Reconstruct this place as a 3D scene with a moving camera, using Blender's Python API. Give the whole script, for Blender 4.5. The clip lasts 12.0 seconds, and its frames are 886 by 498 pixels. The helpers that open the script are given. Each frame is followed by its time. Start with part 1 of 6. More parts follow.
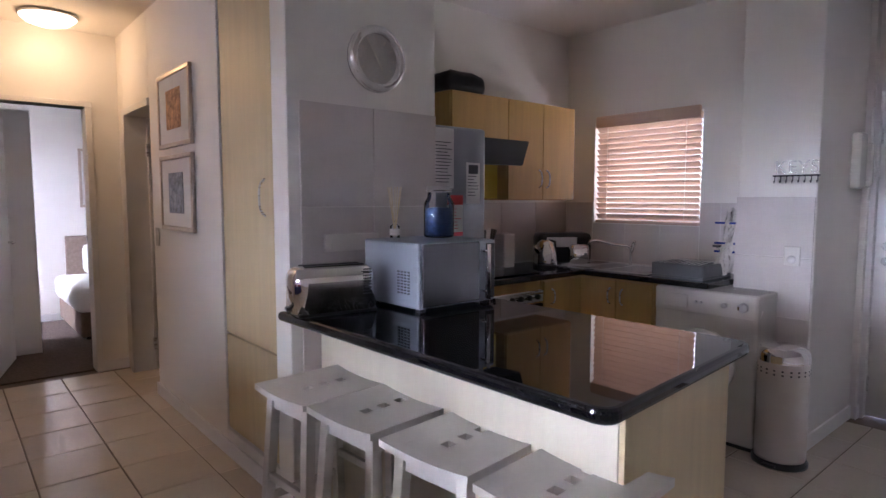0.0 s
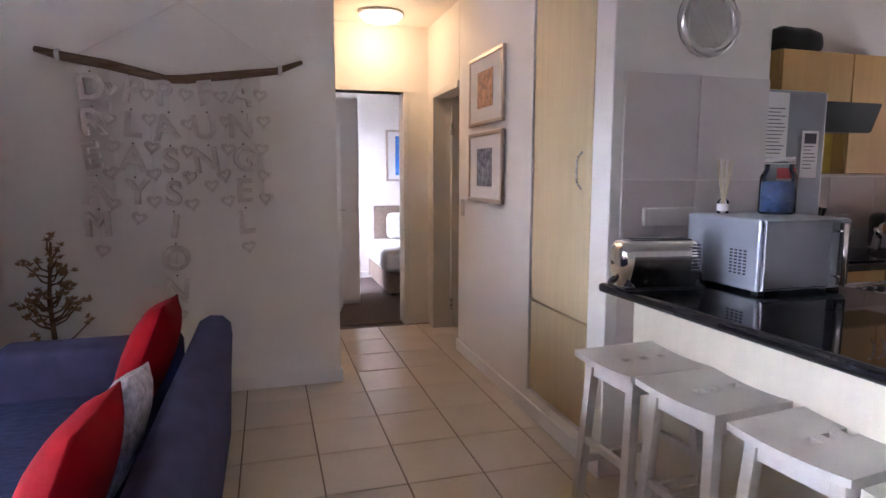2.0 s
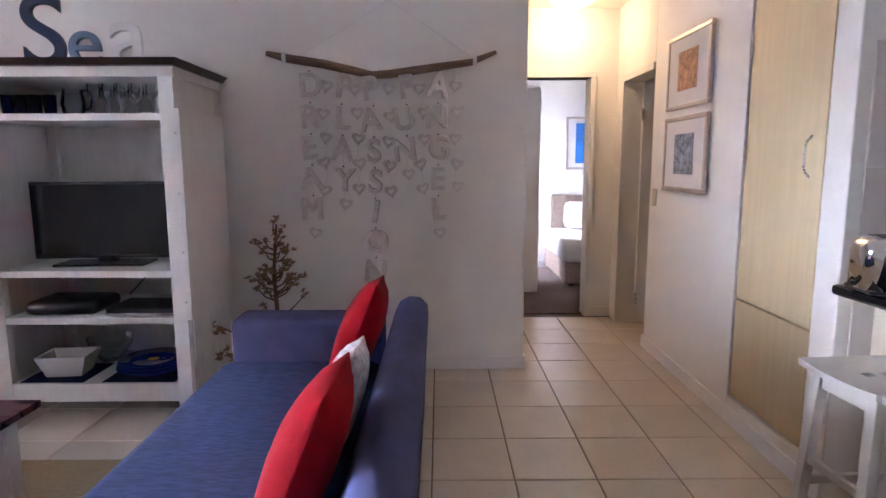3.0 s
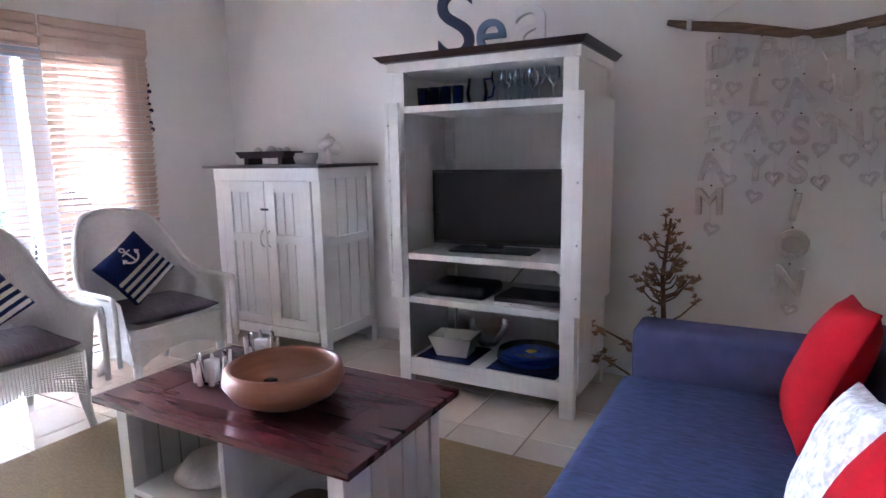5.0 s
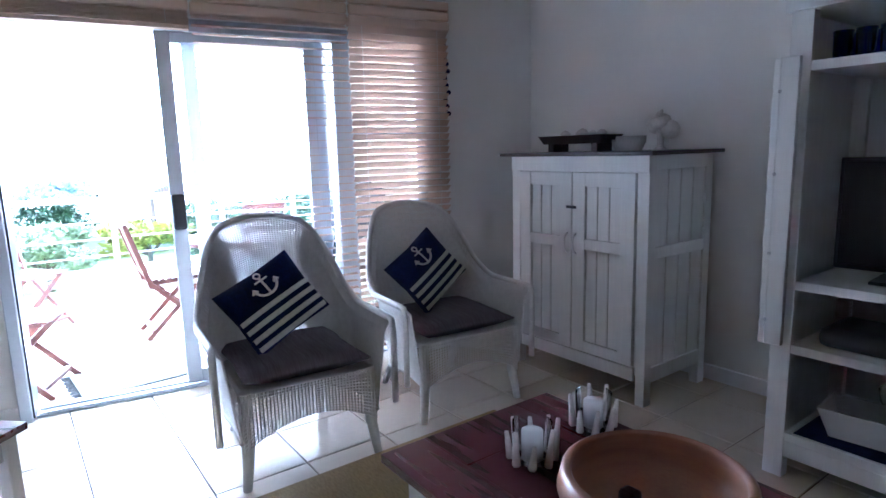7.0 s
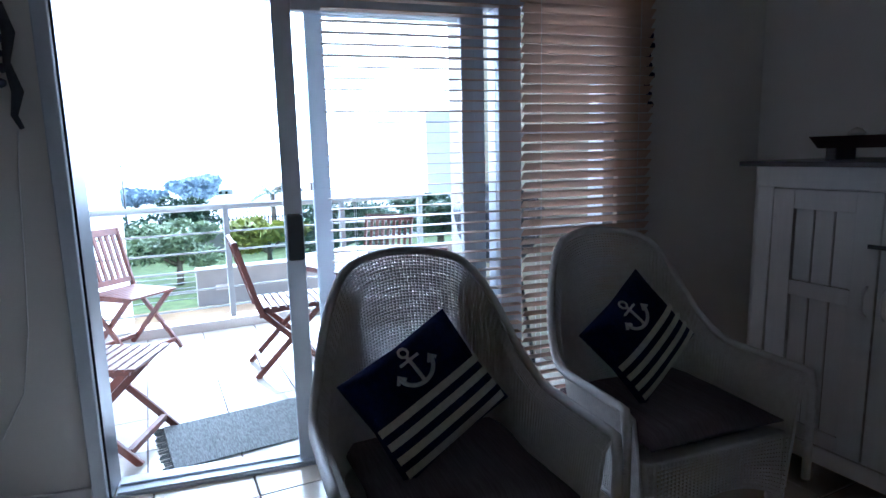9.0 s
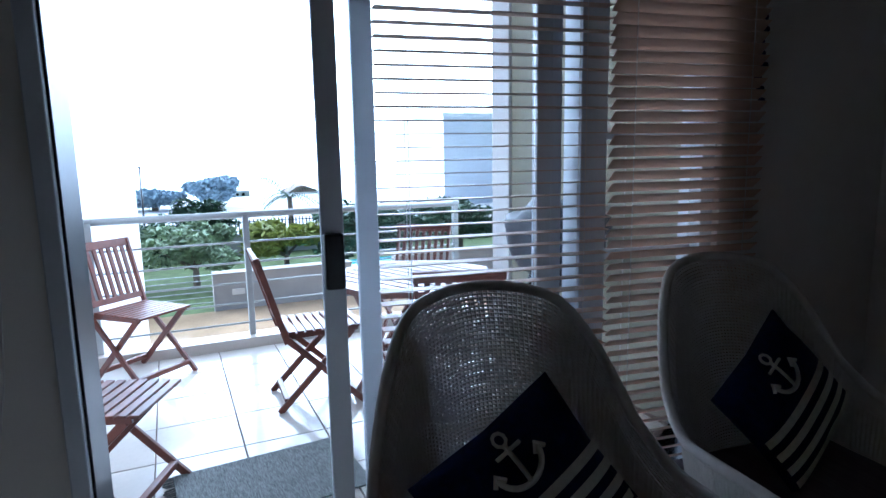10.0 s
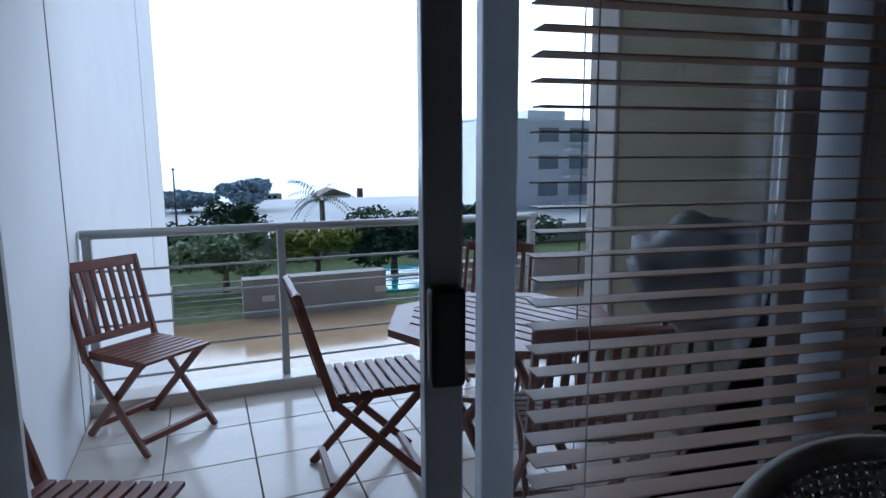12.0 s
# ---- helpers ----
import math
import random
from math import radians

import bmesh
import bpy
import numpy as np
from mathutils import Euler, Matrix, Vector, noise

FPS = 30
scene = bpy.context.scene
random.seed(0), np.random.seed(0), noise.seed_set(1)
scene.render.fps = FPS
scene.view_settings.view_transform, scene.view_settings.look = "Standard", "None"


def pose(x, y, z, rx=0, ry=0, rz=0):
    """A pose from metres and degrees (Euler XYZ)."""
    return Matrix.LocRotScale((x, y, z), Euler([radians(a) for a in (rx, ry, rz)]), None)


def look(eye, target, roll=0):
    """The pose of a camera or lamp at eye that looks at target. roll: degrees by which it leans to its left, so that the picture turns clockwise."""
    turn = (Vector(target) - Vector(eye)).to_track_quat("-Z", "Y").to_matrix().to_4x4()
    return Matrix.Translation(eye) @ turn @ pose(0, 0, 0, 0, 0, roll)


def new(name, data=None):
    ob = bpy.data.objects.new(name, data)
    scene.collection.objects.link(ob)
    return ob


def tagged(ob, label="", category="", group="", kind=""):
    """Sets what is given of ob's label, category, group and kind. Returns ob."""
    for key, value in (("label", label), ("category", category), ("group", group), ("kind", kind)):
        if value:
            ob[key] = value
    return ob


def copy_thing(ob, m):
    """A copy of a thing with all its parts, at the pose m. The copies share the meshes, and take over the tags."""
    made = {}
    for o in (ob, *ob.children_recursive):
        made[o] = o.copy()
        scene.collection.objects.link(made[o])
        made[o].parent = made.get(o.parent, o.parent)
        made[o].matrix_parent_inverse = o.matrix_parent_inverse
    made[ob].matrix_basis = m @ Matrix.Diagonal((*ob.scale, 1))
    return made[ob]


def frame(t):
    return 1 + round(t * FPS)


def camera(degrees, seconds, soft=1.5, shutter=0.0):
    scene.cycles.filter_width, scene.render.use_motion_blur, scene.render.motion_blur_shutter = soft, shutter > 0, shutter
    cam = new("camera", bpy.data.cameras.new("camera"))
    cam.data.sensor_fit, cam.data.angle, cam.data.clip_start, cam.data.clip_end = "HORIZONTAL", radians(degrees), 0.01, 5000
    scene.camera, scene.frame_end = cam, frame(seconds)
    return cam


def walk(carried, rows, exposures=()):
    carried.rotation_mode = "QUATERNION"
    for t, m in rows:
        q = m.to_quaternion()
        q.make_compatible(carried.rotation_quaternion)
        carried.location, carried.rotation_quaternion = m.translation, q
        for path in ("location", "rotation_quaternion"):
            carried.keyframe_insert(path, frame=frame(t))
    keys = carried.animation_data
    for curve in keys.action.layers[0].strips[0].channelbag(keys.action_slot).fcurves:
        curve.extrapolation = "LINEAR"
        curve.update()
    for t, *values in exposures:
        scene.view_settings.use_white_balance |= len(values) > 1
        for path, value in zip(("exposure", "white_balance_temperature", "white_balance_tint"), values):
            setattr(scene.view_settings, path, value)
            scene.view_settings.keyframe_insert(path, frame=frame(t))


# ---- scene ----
cam = camera(73.7, 12.0)
PATH = [
    (0, (0.139, 0.095, 1.361), (1.432, 1.611, 1.195), 0.07),
    (0.5, (0.080, 0.124, 1.361), (1.266, 1.724, 1.175), 0.11),
    (1, (0.012, 0.153, 1.357), (1.032, 1.861, 1.147), 0.22),
    (1.5, (-0.069, 0.184, 1.346), (0.745, 1.997, 1.119), 0.24),
    (2, (-0.127, 0.203, 1.346), (0.437, 2.106, 1.099), 0.15),
    (2.5, (-0.165, 0.219, 1.346), (0.114, 2.181, 1.079), -0.02),
    (3, (-0.250, 0.226, 1.345), (-0.238, 2.205, 1.060), -0.17),
    (3.2, (-0.286, 0.234, 1.344), (-0.369, 2.211, 1.055), -0.28),
    (5, (-0.773, 0.482, 1.340), (-1.727, 2.211, 1.025), -1.00),
    (5.5, (-0.981, 0.563, 1.333), (-2.106, 2.185, 1.016), -1.09),
    (6, (-1.172, 0.676, 1.320), (-2.449, 2.183, 1.004), -1.16),
    (6.5, (-1.370, 0.780, 1.323), (-2.796, 2.144, 0.998), -1.38),
    (7, (-1.564, 0.902, 1.322), (-3.152, 2.072, 0.992), -1.55),
    (8.8, (-2.488, 1.140, 1.353), (-4.250, 2.029, 1.025), -1.48),
    (9, (-2.593, 1.147, 1.355), (-4.366, 2.016, 1.034), -1.38),
    (9.5, (-2.848, 1.161, 1.369), (-4.635, 2.002, 1.054), -1.19),
    (10, (-3.111, 1.180, 1.367), (-4.906, 2.006, 1.057), -1.02),
    (10.5, (-3.392, 1.229, 1.350), (-5.204, 2.018, 1.044), -0.85),
    (11, (-3.666, 1.223, 1.354), (-5.486, 1.994, 1.051), -0.66),
    (11.5, (-3.883, 1.235, 1.356), (-5.710, 1.992, 1.054), -0.47),
    (12, (-4.059, 1.261, 1.347), (-5.893, 2.002, 1.056), -0.28),
]
EXPOSURES = [(0, 2.8, 5600, 29), (1.5, 3.15, 5600, 28), (2.5, 3.5, 5500, 27), (3.2, 3.7, 5400, 26), (5, 3.75, 5200, 22), (6, 3.4, 4900, 18), (7, 2.55, 4700, 14), (8.8, 0.7, 4700, 11), (9.5, 0.0, 4700, 10), (10.5, -1.0, 4800, 9), (12, -2.3, 4950, 11)]
walk(cam, [(t, look(eye, target, roll)) for t, eye, target, roll in PATH], EXPOSURES)

# ---- light ----
world = bpy.data.worlds.new("overcast_sky")
scene.world = world
world.use_nodes = True
wn = world.node_tree
sky = wn.nodes.new("ShaderNodeTexSky")
sky.sky_type = 'NISHITA'
sky.sun_disc = False
sky.sun_elevation, sky.sun_rotation = radians(48), radians(250)
sky.dust_density, sky.air_density = 2.0, 1.0
wn.links.new(sky.outputs[0], wn.nodes["Background"].inputs[0])
wn.nodes["Background"].inputs[1].default_value = 0.15


def lamp(name, kind, m, power, color=(1, 1, 1), size=None):
    data = bpy.data.lights.new(name, kind)
    data.energy, data.color = power, color
    if size and kind == 'AREA':
        data.shape, data.size, data.size_y = 'RECTANGLE', size[0], size[1]
    elif size:
        data.shadow_soft_size = size[0]
    ob = new(name, data)
    ob.matrix_world = m
    return ob


sun = lamp("sun", 'SUN', look((-20, 12, 25), (0, 0, 0)), 1.2, (1, 0.97, 0.92))
sun.data.angle = radians(15)
# sky light through the kitchen window, and an added fill at an unseen bedroom window
lamp("kitchen_skylight", 'AREA', look((4.4, 2.37, 1.6), (0, 2.37, 1.2)), 3, (1, 0.93, 0.85), (0.8, 0.75))
lamp("bedroom_skylight", 'AREA', look((-0.98, 7.3, 1.7), (2, 7.2, 1.0)), 0.35, (1, 0.95, 0.9), (0.56, 0.75))
lamp("passage_lamp_bulb", 'POINT', pose(0.78, 5.0, 2.42), 0.72, (1, 0.62, 0.25), (0.09,))


# ---- materials ----
def mat(name, color, rough=0.5, metal=0.0, vary=0.12, scale=6.0, bump=0.1, fine=90.0, stretch=(1, 1, 1), per_object=0.0, coat=0.0, sheen=0.0):
    m = bpy.data.materials.new(name)
    m.use_nodes = True
    t = m.node_tree
    n, l = t.nodes, t.links
    b = n["Principled BSDF"]
    tc, mp = n.new("ShaderNodeTexCoord"), n.new("ShaderNodeMapping")
    mp.inputs["Scale"].default_value = stretch
    l.new(tc.outputs["Object"], mp.inputs[0])
    a, f = n.new("ShaderNodeTexNoise"), n.new("ShaderNodeTexNoise")
    a.inputs["Scale"].default_value, a.inputs["Detail"].default_value = scale, 5
    f.inputs["Scale"].default_value, f.inputs["Detail"].default_value = fine, 3
    l.new(mp.outputs[0], a.inputs[0]), l.new(mp.outputs[0], f.inputs[0])
    mix = n.new("ShaderNodeMixRGB")
    c = Vector(color)
    mix.inputs[1].default_value = (*[max(0, v * (1 - vary)) for v in c], 1)
    mix.inputs[2].default_value = (*[min(1, v * (1 + vary)) for v in c], 1)
    add = n.new("ShaderNodeMath")
    add.operation = 'MULTIPLY_ADD'
    add.inputs[1].default_value, add.inputs[2].default_value = 0.35, 0
    l.new(f.outputs[0], add.inputs[0])
    s = n.new("ShaderNodeMath")
    s.operation = 'MULTIPLY_ADD'
    s.inputs[1].default_value = 0.65
    l.new(a.outputs[0], s.inputs[0]), l.new(add.outputs[0], s.inputs[2])
    ramp = n.new("ShaderNodeValToRGB")
    ramp.color_ramp.elements[0].position, ramp.color_ramp.elements[1].position = 0.32, 0.68
    l.new(s.outputs[0], ramp.inputs[0]), l.new(ramp.outputs[0], mix.inputs[0])
    out = mix.outputs[0]
    if per_object:
        oi, hsv, mr = n.new("ShaderNodeObjectInfo"), n.new("ShaderNodeHueSaturation"), n.new("ShaderNodeMapRange")
        mr.inputs[3].default_value, mr.inputs[4].default_value = 1 - per_object, 1 + per_object
        l.new(oi.outputs["Random"], mr.inputs[0]), l.new(mr.outputs[0], hsv.inputs["Value"]), l.new(out, hsv.inputs["Color"])
        out = hsv.outputs[0]
    l.new(out, b.inputs["Base Color"])
    rr = n.new("ShaderNodeMapRange")
    rr.inputs[3].default_value, rr.inputs[4].default_value = max(0.02, rough - 0.07), min(1, rough + 0.07)
    l.new(a.outputs[0], rr.inputs[0]), l.new(rr.outputs[0], b.inputs["Roughness"])
    b.inputs["Metallic"].default_value = metal
    b.inputs["Coat Weight"].default_value = coat
    if rough >= 0.85:
        b.inputs["Specular IOR Level"].default_value = 0.12
    b.inputs["Sheen Weight"].default_value = sheen
    if bump:
        bp = n.new("ShaderNodeBump")
        bp.inputs["Strength"].default_value, bp.inputs["Distance"].default_value = bump, 0.004
        l.new(s.outputs[0], bp.inputs["Height"]), l.new(bp.outputs[0], b.inputs["Normal"])
    return m


def glass_mat(name, color=(1, 1, 1), rough=0.0, clear=True):
    m = bpy.data.materials.new(name)
    m.use_nodes = True
    n, l = m.node_tree.nodes, m.node_tree.links
    if clear:
        n.remove(n["Principled BSDF"])
        tr, gl, mx, fr = n.new("ShaderNodeBsdfTransparent"), n.new("ShaderNodeBsdfGlossy"), n.new("ShaderNodeMixShader"), n.new("ShaderNodeFresnel")
        tr.inputs[0].default_value = (*color, 1)
        gl.inputs["Roughness"].default_value = rough
        fr.inputs[0].default_value = 1.45
        l.new(fr.outputs[0], mx.inputs[0]), l.new(tr.outputs[0], mx.inputs[1]), l.new(gl.outputs[0], mx.inputs[2])
        l.new(mx.outputs[0], n["Material Output"].inputs[0])
    else:
        b = n["Principled BSDF"]
        b.inputs["Base Color"].default_value = (*color, 1)
        b.inputs["Transmission Weight"].default_value, b.inputs["Roughness"].default_value = 1.0, rough
    return m


def glow(name, color, power):
    m = bpy.data.materials.new(name)
    m.use_nodes = True
    b = m.node_tree.nodes["Principled BSDF"]
    b.inputs["Base Color"].default_value = (0.9, 0.9, 0.85, 1)
    b.inputs["Emission Color"].default_value, b.inputs["Emission Strength"].default_value = (*color, 1), power
    return m


WALL = mat("wall_paint", (0.80, 0.77, 0.725), 0.6, vary=0.025, scale=2.2, bump=0.12, fine=160)
CEIL = mat("ceiling_paint", (0.84, 0.81, 0.77), 0.7, vary=0.02, scale=2, bump=0.08)
TRIM = mat("gloss_white_paint", (0.76, 0.74, 0.72), 0.35, vary=0.03, bump=0.03)
GROUT = mat("dark_grout", (0.16, 0.12, 0.10), 0.9, vary=0.2, bump=0.3)
TILE = mat("cream_floor_tile", (0.62, 0.54, 0.44), 0.2, vary=0.06, scale=3, bump=0.03, fine=40, per_object=0.05)
BTILE = mat("pale_terrace_tile", (0.60, 0.55, 0.49), 0.16, vary=0.06, scale=3, bump=0.03, fine=40, per_object=0.04)
WTILE = mat("pale_wall_tile", (0.60, 0.55, 0.52), 0.35, vary=0.05, scale=4, bump=0.04, per_object=0.025)
CARPET = mat("brown_carpet", (0.13, 0.10, 0.085), 0.95, vary=0.25, scale=40, bump=0.5, fine=220)
MAPLE = mat("pale_maple", (0.62, 0.50, 0.29), 0.42, vary=0.08, scale=3, bump=0.03, stretch=(9, 9, 0.7))
HONEY = mat("honey_maple", (0.58, 0.34, 0.12), 0.4, vary=0.1, scale=3, bump=0.03, stretch=(9, 9, 0.7))
GRANITE = mat("black_granite", (0.012, 0.012, 0.013), -0.04, vary=0.7, scale=140, bump=0.0, fine=400)
WHITE = mat("white_lacquer", (0.72, 0.70, 0.66), 0.4, vary=0.05, scale=8, bump=0.06, stretch=(6, 6, 0.6))
# darker copy of the lacquer that puts shade into the grooves between boards
GROOVE = mat("groove_shade_paint", (0.36, 0.34, 0.32), 0.7, vary=0.1)
STOOLP = mat("worn_white_paint", (0.66, 0.63, 0.58), 0.42, vary=0.05, scale=7, bump=0.06)
MAHOG = mat("dark_mahogany", (0.055, 0.006, 0.009), 0.28, vary=0.14, scale=3.5, bump=0.05, stretch=(0.7, 8, 8))
DARKTOP = mat("dark_stained_wood", (0.035, 0.016, 0.014), 0.35, vary=0.4, scale=4, bump=0.05, stretch=(0.7, 8, 8))
BOWLW = mat("turned_wood", (0.28, 0.125, 0.072), 0.32, vary=0.22, scale=5, bump=0.05, stretch=(1, 1, 9))
DRIFT = mat("driftwood", (0.20, 0.135, 0.09), 0.85, vary=0.35, scale=12, bump=0.6, stretch=(0.6, 6, 6))
SHELL = mat("white_shell_clay", (0.66, 0.61, 0.57), 0.75, vary=0.16, scale=25, bump=0.5)
SOFA = mat("blue_sofa_weave", (0.085, 0.09, 0.19), 0.9, vary=0.2, scale=10, bump=0.6, fine=420)
SEATF = mat("blue_denim_weave", (0.055, 0.075, 0.17), 0.9, vary=0.4, scale=22, bump=0.7, fine=260, stretch=(1, 4, 1))
RED = mat("red_cotton", (0.27, 0.002, 0.007), 0.85, vary=0.12, scale=12, bump=0.4, fine=400)
NAVY = mat("navy_cotton_knit", (0.008, 0.016, 0.075), 0.9, vary=0.3, scale=60, bump=0.6, fine=350)
CREAMC = mat("cream_cotton_knit", (0.62, 0.59, 0.54), 0.9, vary=0.1, scale=60, bump=0.5, fine=350)
SCRIPT = mat("printed_white_cotton", (0.55, 0.54, 0.56), 0.9, vary=0.5, scale=28, bump=0.2)
GREYC = mat("grey_ticking", (0.14, 0.115, 0.13), 0.9, vary=0.3, scale=9, bump=0.4, stretch=(1, 16, 1), fine=300)
WICKER = mat("white_wicker", (0.70, 0.67, 0.63), 0.55, vary=0.08, scale=40, bump=0.5, fine=260)
JUTE = mat("tan_woven_rug", (0.30, 0.22, 0.115), 0.95, vary=0.25, scale=50, bump=0.8, fine=300, stretch=(1, 6, 1))
RAGM = mat("grey_rag_weave", (0.22, 0.23, 0.225), 0.95, vary=0.55, scale=30, bump=0.8, stretch=(1, 7, 1))
STEEL = mat("brushed_steel", (0.62, 0.61, 0.60), 0.28, 1.0, vary=0.06, scale=5, bump=0.02, stretch=(1, 1, 20))
CHROME = mat("polished_chrome", (0.78, 0.77, 0.76), 0.08, 1.0, vary=0.03, bump=0.0)
SILVER = mat("silver_plastic", (0.30, 0.33, 0.37), 0.4, 0.35, vary=0.05, bump=0.02)
FRIDGE = mat("grey_fridge_steel", (0.28, 0.29, 0.31), 0.4, 0.5, vary=0.05, bump=0.02)
ALU = mat("white_coated_aluminium", (0.62, 0.66, 0.72), 0.35, vary=0.04, bump=0.02)
RAILM = mat("grey_steel_rail", (0.38, 0.39, 0.38), 0.4, 0.4, vary=0.1, bump=0.05)
BLACK = mat("black_plastic", (0.012, 0.012, 0.014), 0.35, vary=0.2, bump=0.05)
SCREEN = mat("dark_screen", (0.006, 0.007, 0.010), 0.12, vary=0.1, bump=0.0)
ENAMEL = mat("white_enamel", (0.70, 0.67, 0.62), 0.25, vary=0.02, bump=0.0)
PAPER = mat("white_paper", (0.72, 0.70, 0.68), 0.9, vary=0.03, bump=0.03)
INK = mat("dark_ink", (0.10, 0.10, 0.11), 0.9, vary=0.1)
REDP = mat("red_print", (0.60, 0.05, 0.06), 0.8, vary=0.06)
GILT = mat("silver_gilt_frame", (0.52, 0.43, 0.35), 0.35, 0.6, vary=0.12, scale=20, bump=0.1)
ORANGE = mat("muted_paint_patch", (0.45, 0.24, 0.12), 0.8, vary=0.6, scale=22)
SEAPIC = mat("print_of_red_roofs", (0.20, 0.22, 0.26), 0.8, vary=0.8, scale=24)
BLUEPIC = mat("blue_print", (0.03, 0.16, 0.50), 0.7, vary=0.3, scale=5)
BLIND = mat("cream_wood_slat", (0.60, 0.44, 0.34), 0.5, vary=0.08, scale=4, bump=0.06, stretch=(8, 0.6, 8), per_object=0.04)
BLUEG = mat("cobalt_ceramic", (0.015, 0.04, 0.24), 0.2, vary=0.15, scale=20, bump=0.02)
YELLOW = mat("yellow_board", (0.70, 0.48, 0.05), 0.6, vary=0.05)
CLAY = mat("stone_dish", (0.42, 0.38, 0.35), 0.7, vary=0.15, scale=20, bump=0.3)
TEAK = mat("oiled_teak", (0.145, 0.043, 0.025), 0.38, vary=0.3, scale=5, bump=0.1, stretch=(3, 3, 3), per_object=0.1)
TWIG = mat("dried_flower_stem", (0.15, 0.085, 0.05), 0.85, vary=0.4, scale=20, bump=0.5)
POD = mat("dried_flower_head", (0.27, 0.17, 0.10), 0.9, vary=0.4, scale=40, bump=0.6)
GLASS = glass_mat("clear_pane")
WARE = glass_mat("clear_glassware", (0.93, 0.96, 0.97))
BLUEW = glass_mat("blue_glassware", (0.12, 0.22, 0.75))
LAMPG = glow("opal_lamp_glass", (1.0, 0.80, 0.50), 0.8)
PLASTER = mat("white_plaster", (0.66, 0.65, 0.64), 0.8, vary=0.05, scale=1.5, bump=0.2)
# darker than the white plaster: the far terrace wall's shade is in this colour
DPLASTER = mat("olive_shade_plaster", (0.30, 0.29, 0.22), 0.85, vary=0.08, scale=1.5, bump=0.2)
GREYW = mat("grey_garden_plaster", (0.40, 0.38, 0.35), 0.85, vary=0.1, scale=1.5, bump=0.2)
PAVE = mat("wet_tan_paving", (0.42, 0.29, 0.17), 0.12, vary=0.15, scale=1.2, bump=0.1, fine=14)
GRASS = mat("rough_grass", (0.10, 0.13, 0.05), 0.95, vary=0.4, scale=3, bump=0.6)
SAND = mat("pale_concrete_road", (0.55, 0.55, 0.54), 0.85, vary=0.1, scale=0.4, bump=0.1)
POOL = mat("turquoise_pool_water", (0.03, 0.42, 0.50), 0.05, vary=0.1, scale=1, bump=0.1)
LEAFA = mat("silver_green_leaf", (0.24, 0.30, 0.16), 0.6, vary=0.35, scale=3, bump=0)
LEAFB = mat("dark_green_leaf", (0.035, 0.075, 0.028), 0.6, vary=0.4, scale=3, bump=0)
LEAFC = mat("yellow_green_leaf", (0.26, 0.28, 0.045), 0.6, vary=0.35, scale=3, bump=0)
# leaf colour lifted to pale blue-grey to carry the distance haze
LEAFD = mat("haze_paled_leaf", (0.30, 0.38, 0.43), 0.7, vary=0.35, scale=2, bump=0)
BARK = mat("grey_bark", (0.16, 0.13, 0.10), 0.9, vary=0.3, scale=8, bump=0.6)
ROOF = mat("brown_roof_tile", (0.20, 0.13, 0.11), 0.8, vary=0.2, scale=6, bump=0.3)
TARP = mat("grey_cover_cloth", (0.055, 0.06, 0.075), 0.6, vary=0.25, scale=6, bump=0.4)
BLANKET = mat("white_bed_linen", (0.74, 0.72, 0.70), 0.9, vary=0.05, scale=6, bump=0.5)
TAUPE = mat("taupe_bed_base", (0.26, 0.20, 0.16), 0.9, vary=0.15, scale=30, bump=0.4)


# ---- mesh builders ----
def finish(bm, name, material, smooth=False, parent=None, m=None):
    me = bpy.data.meshes.new(name)
    bmesh.ops.recalc_face_normals(bm, faces=bm.faces)
    bm.to_mesh(me)
    bm.free()
    for p in me.polygons:
        p.use_smooth = smooth
    me.materials.append(material)
    return put(me, name, parent, m)


def put(me, name, parent=None, m=None):
    ob = new(name, me)
    if m is not None:
        ob.matrix_basis = m
    if parent:
        ob.parent = parent
    return ob


def add_box(bm, x0, x1, y0, y1, z0, z1, bevel=0.0, m=None):
    r = bmesh.ops.create_cube(bm, size=1.0)
    for v in r["verts"]:
        v.co = Vector(((x0 + x1) / 2 + v.co.x * (x1 - x0), (y0 + y1) / 2 + v.co.y * (y1 - y0), (z0 + z1) / 2 + v.co.z * (z1 - z0)))
    vs = r["verts"]
    if bevel:
        es = list({e for v in vs for e in v.link_edges})
        res = bmesh.ops.bevel(bm, geom=es, offset=bevel, segments=2, profile=0.5, affect='EDGES')
        vs = res["verts"]
        seen = set(vs)
        vs = list(seen)
    if m is not None:
        bmesh.ops.transform(bm, matrix=m, verts=vs)


def box(name, material, x0, x1, y0, y1, z0, z1, bevel=0.004, parent=None, m=None):
    bm = bmesh.new()
    add_box(bm, x0, x1, y0, y1, z0, z1, bevel)
    return finish(bm, name, material, False, parent, m)


def boxes(name, material, rows, bevel=0.003, parent=None, m=None):
    bm = bmesh.new()
    for r in rows:
        add_box(bm, *r[:6], bevel)
    return finish(bm, name, material, False, parent, m)


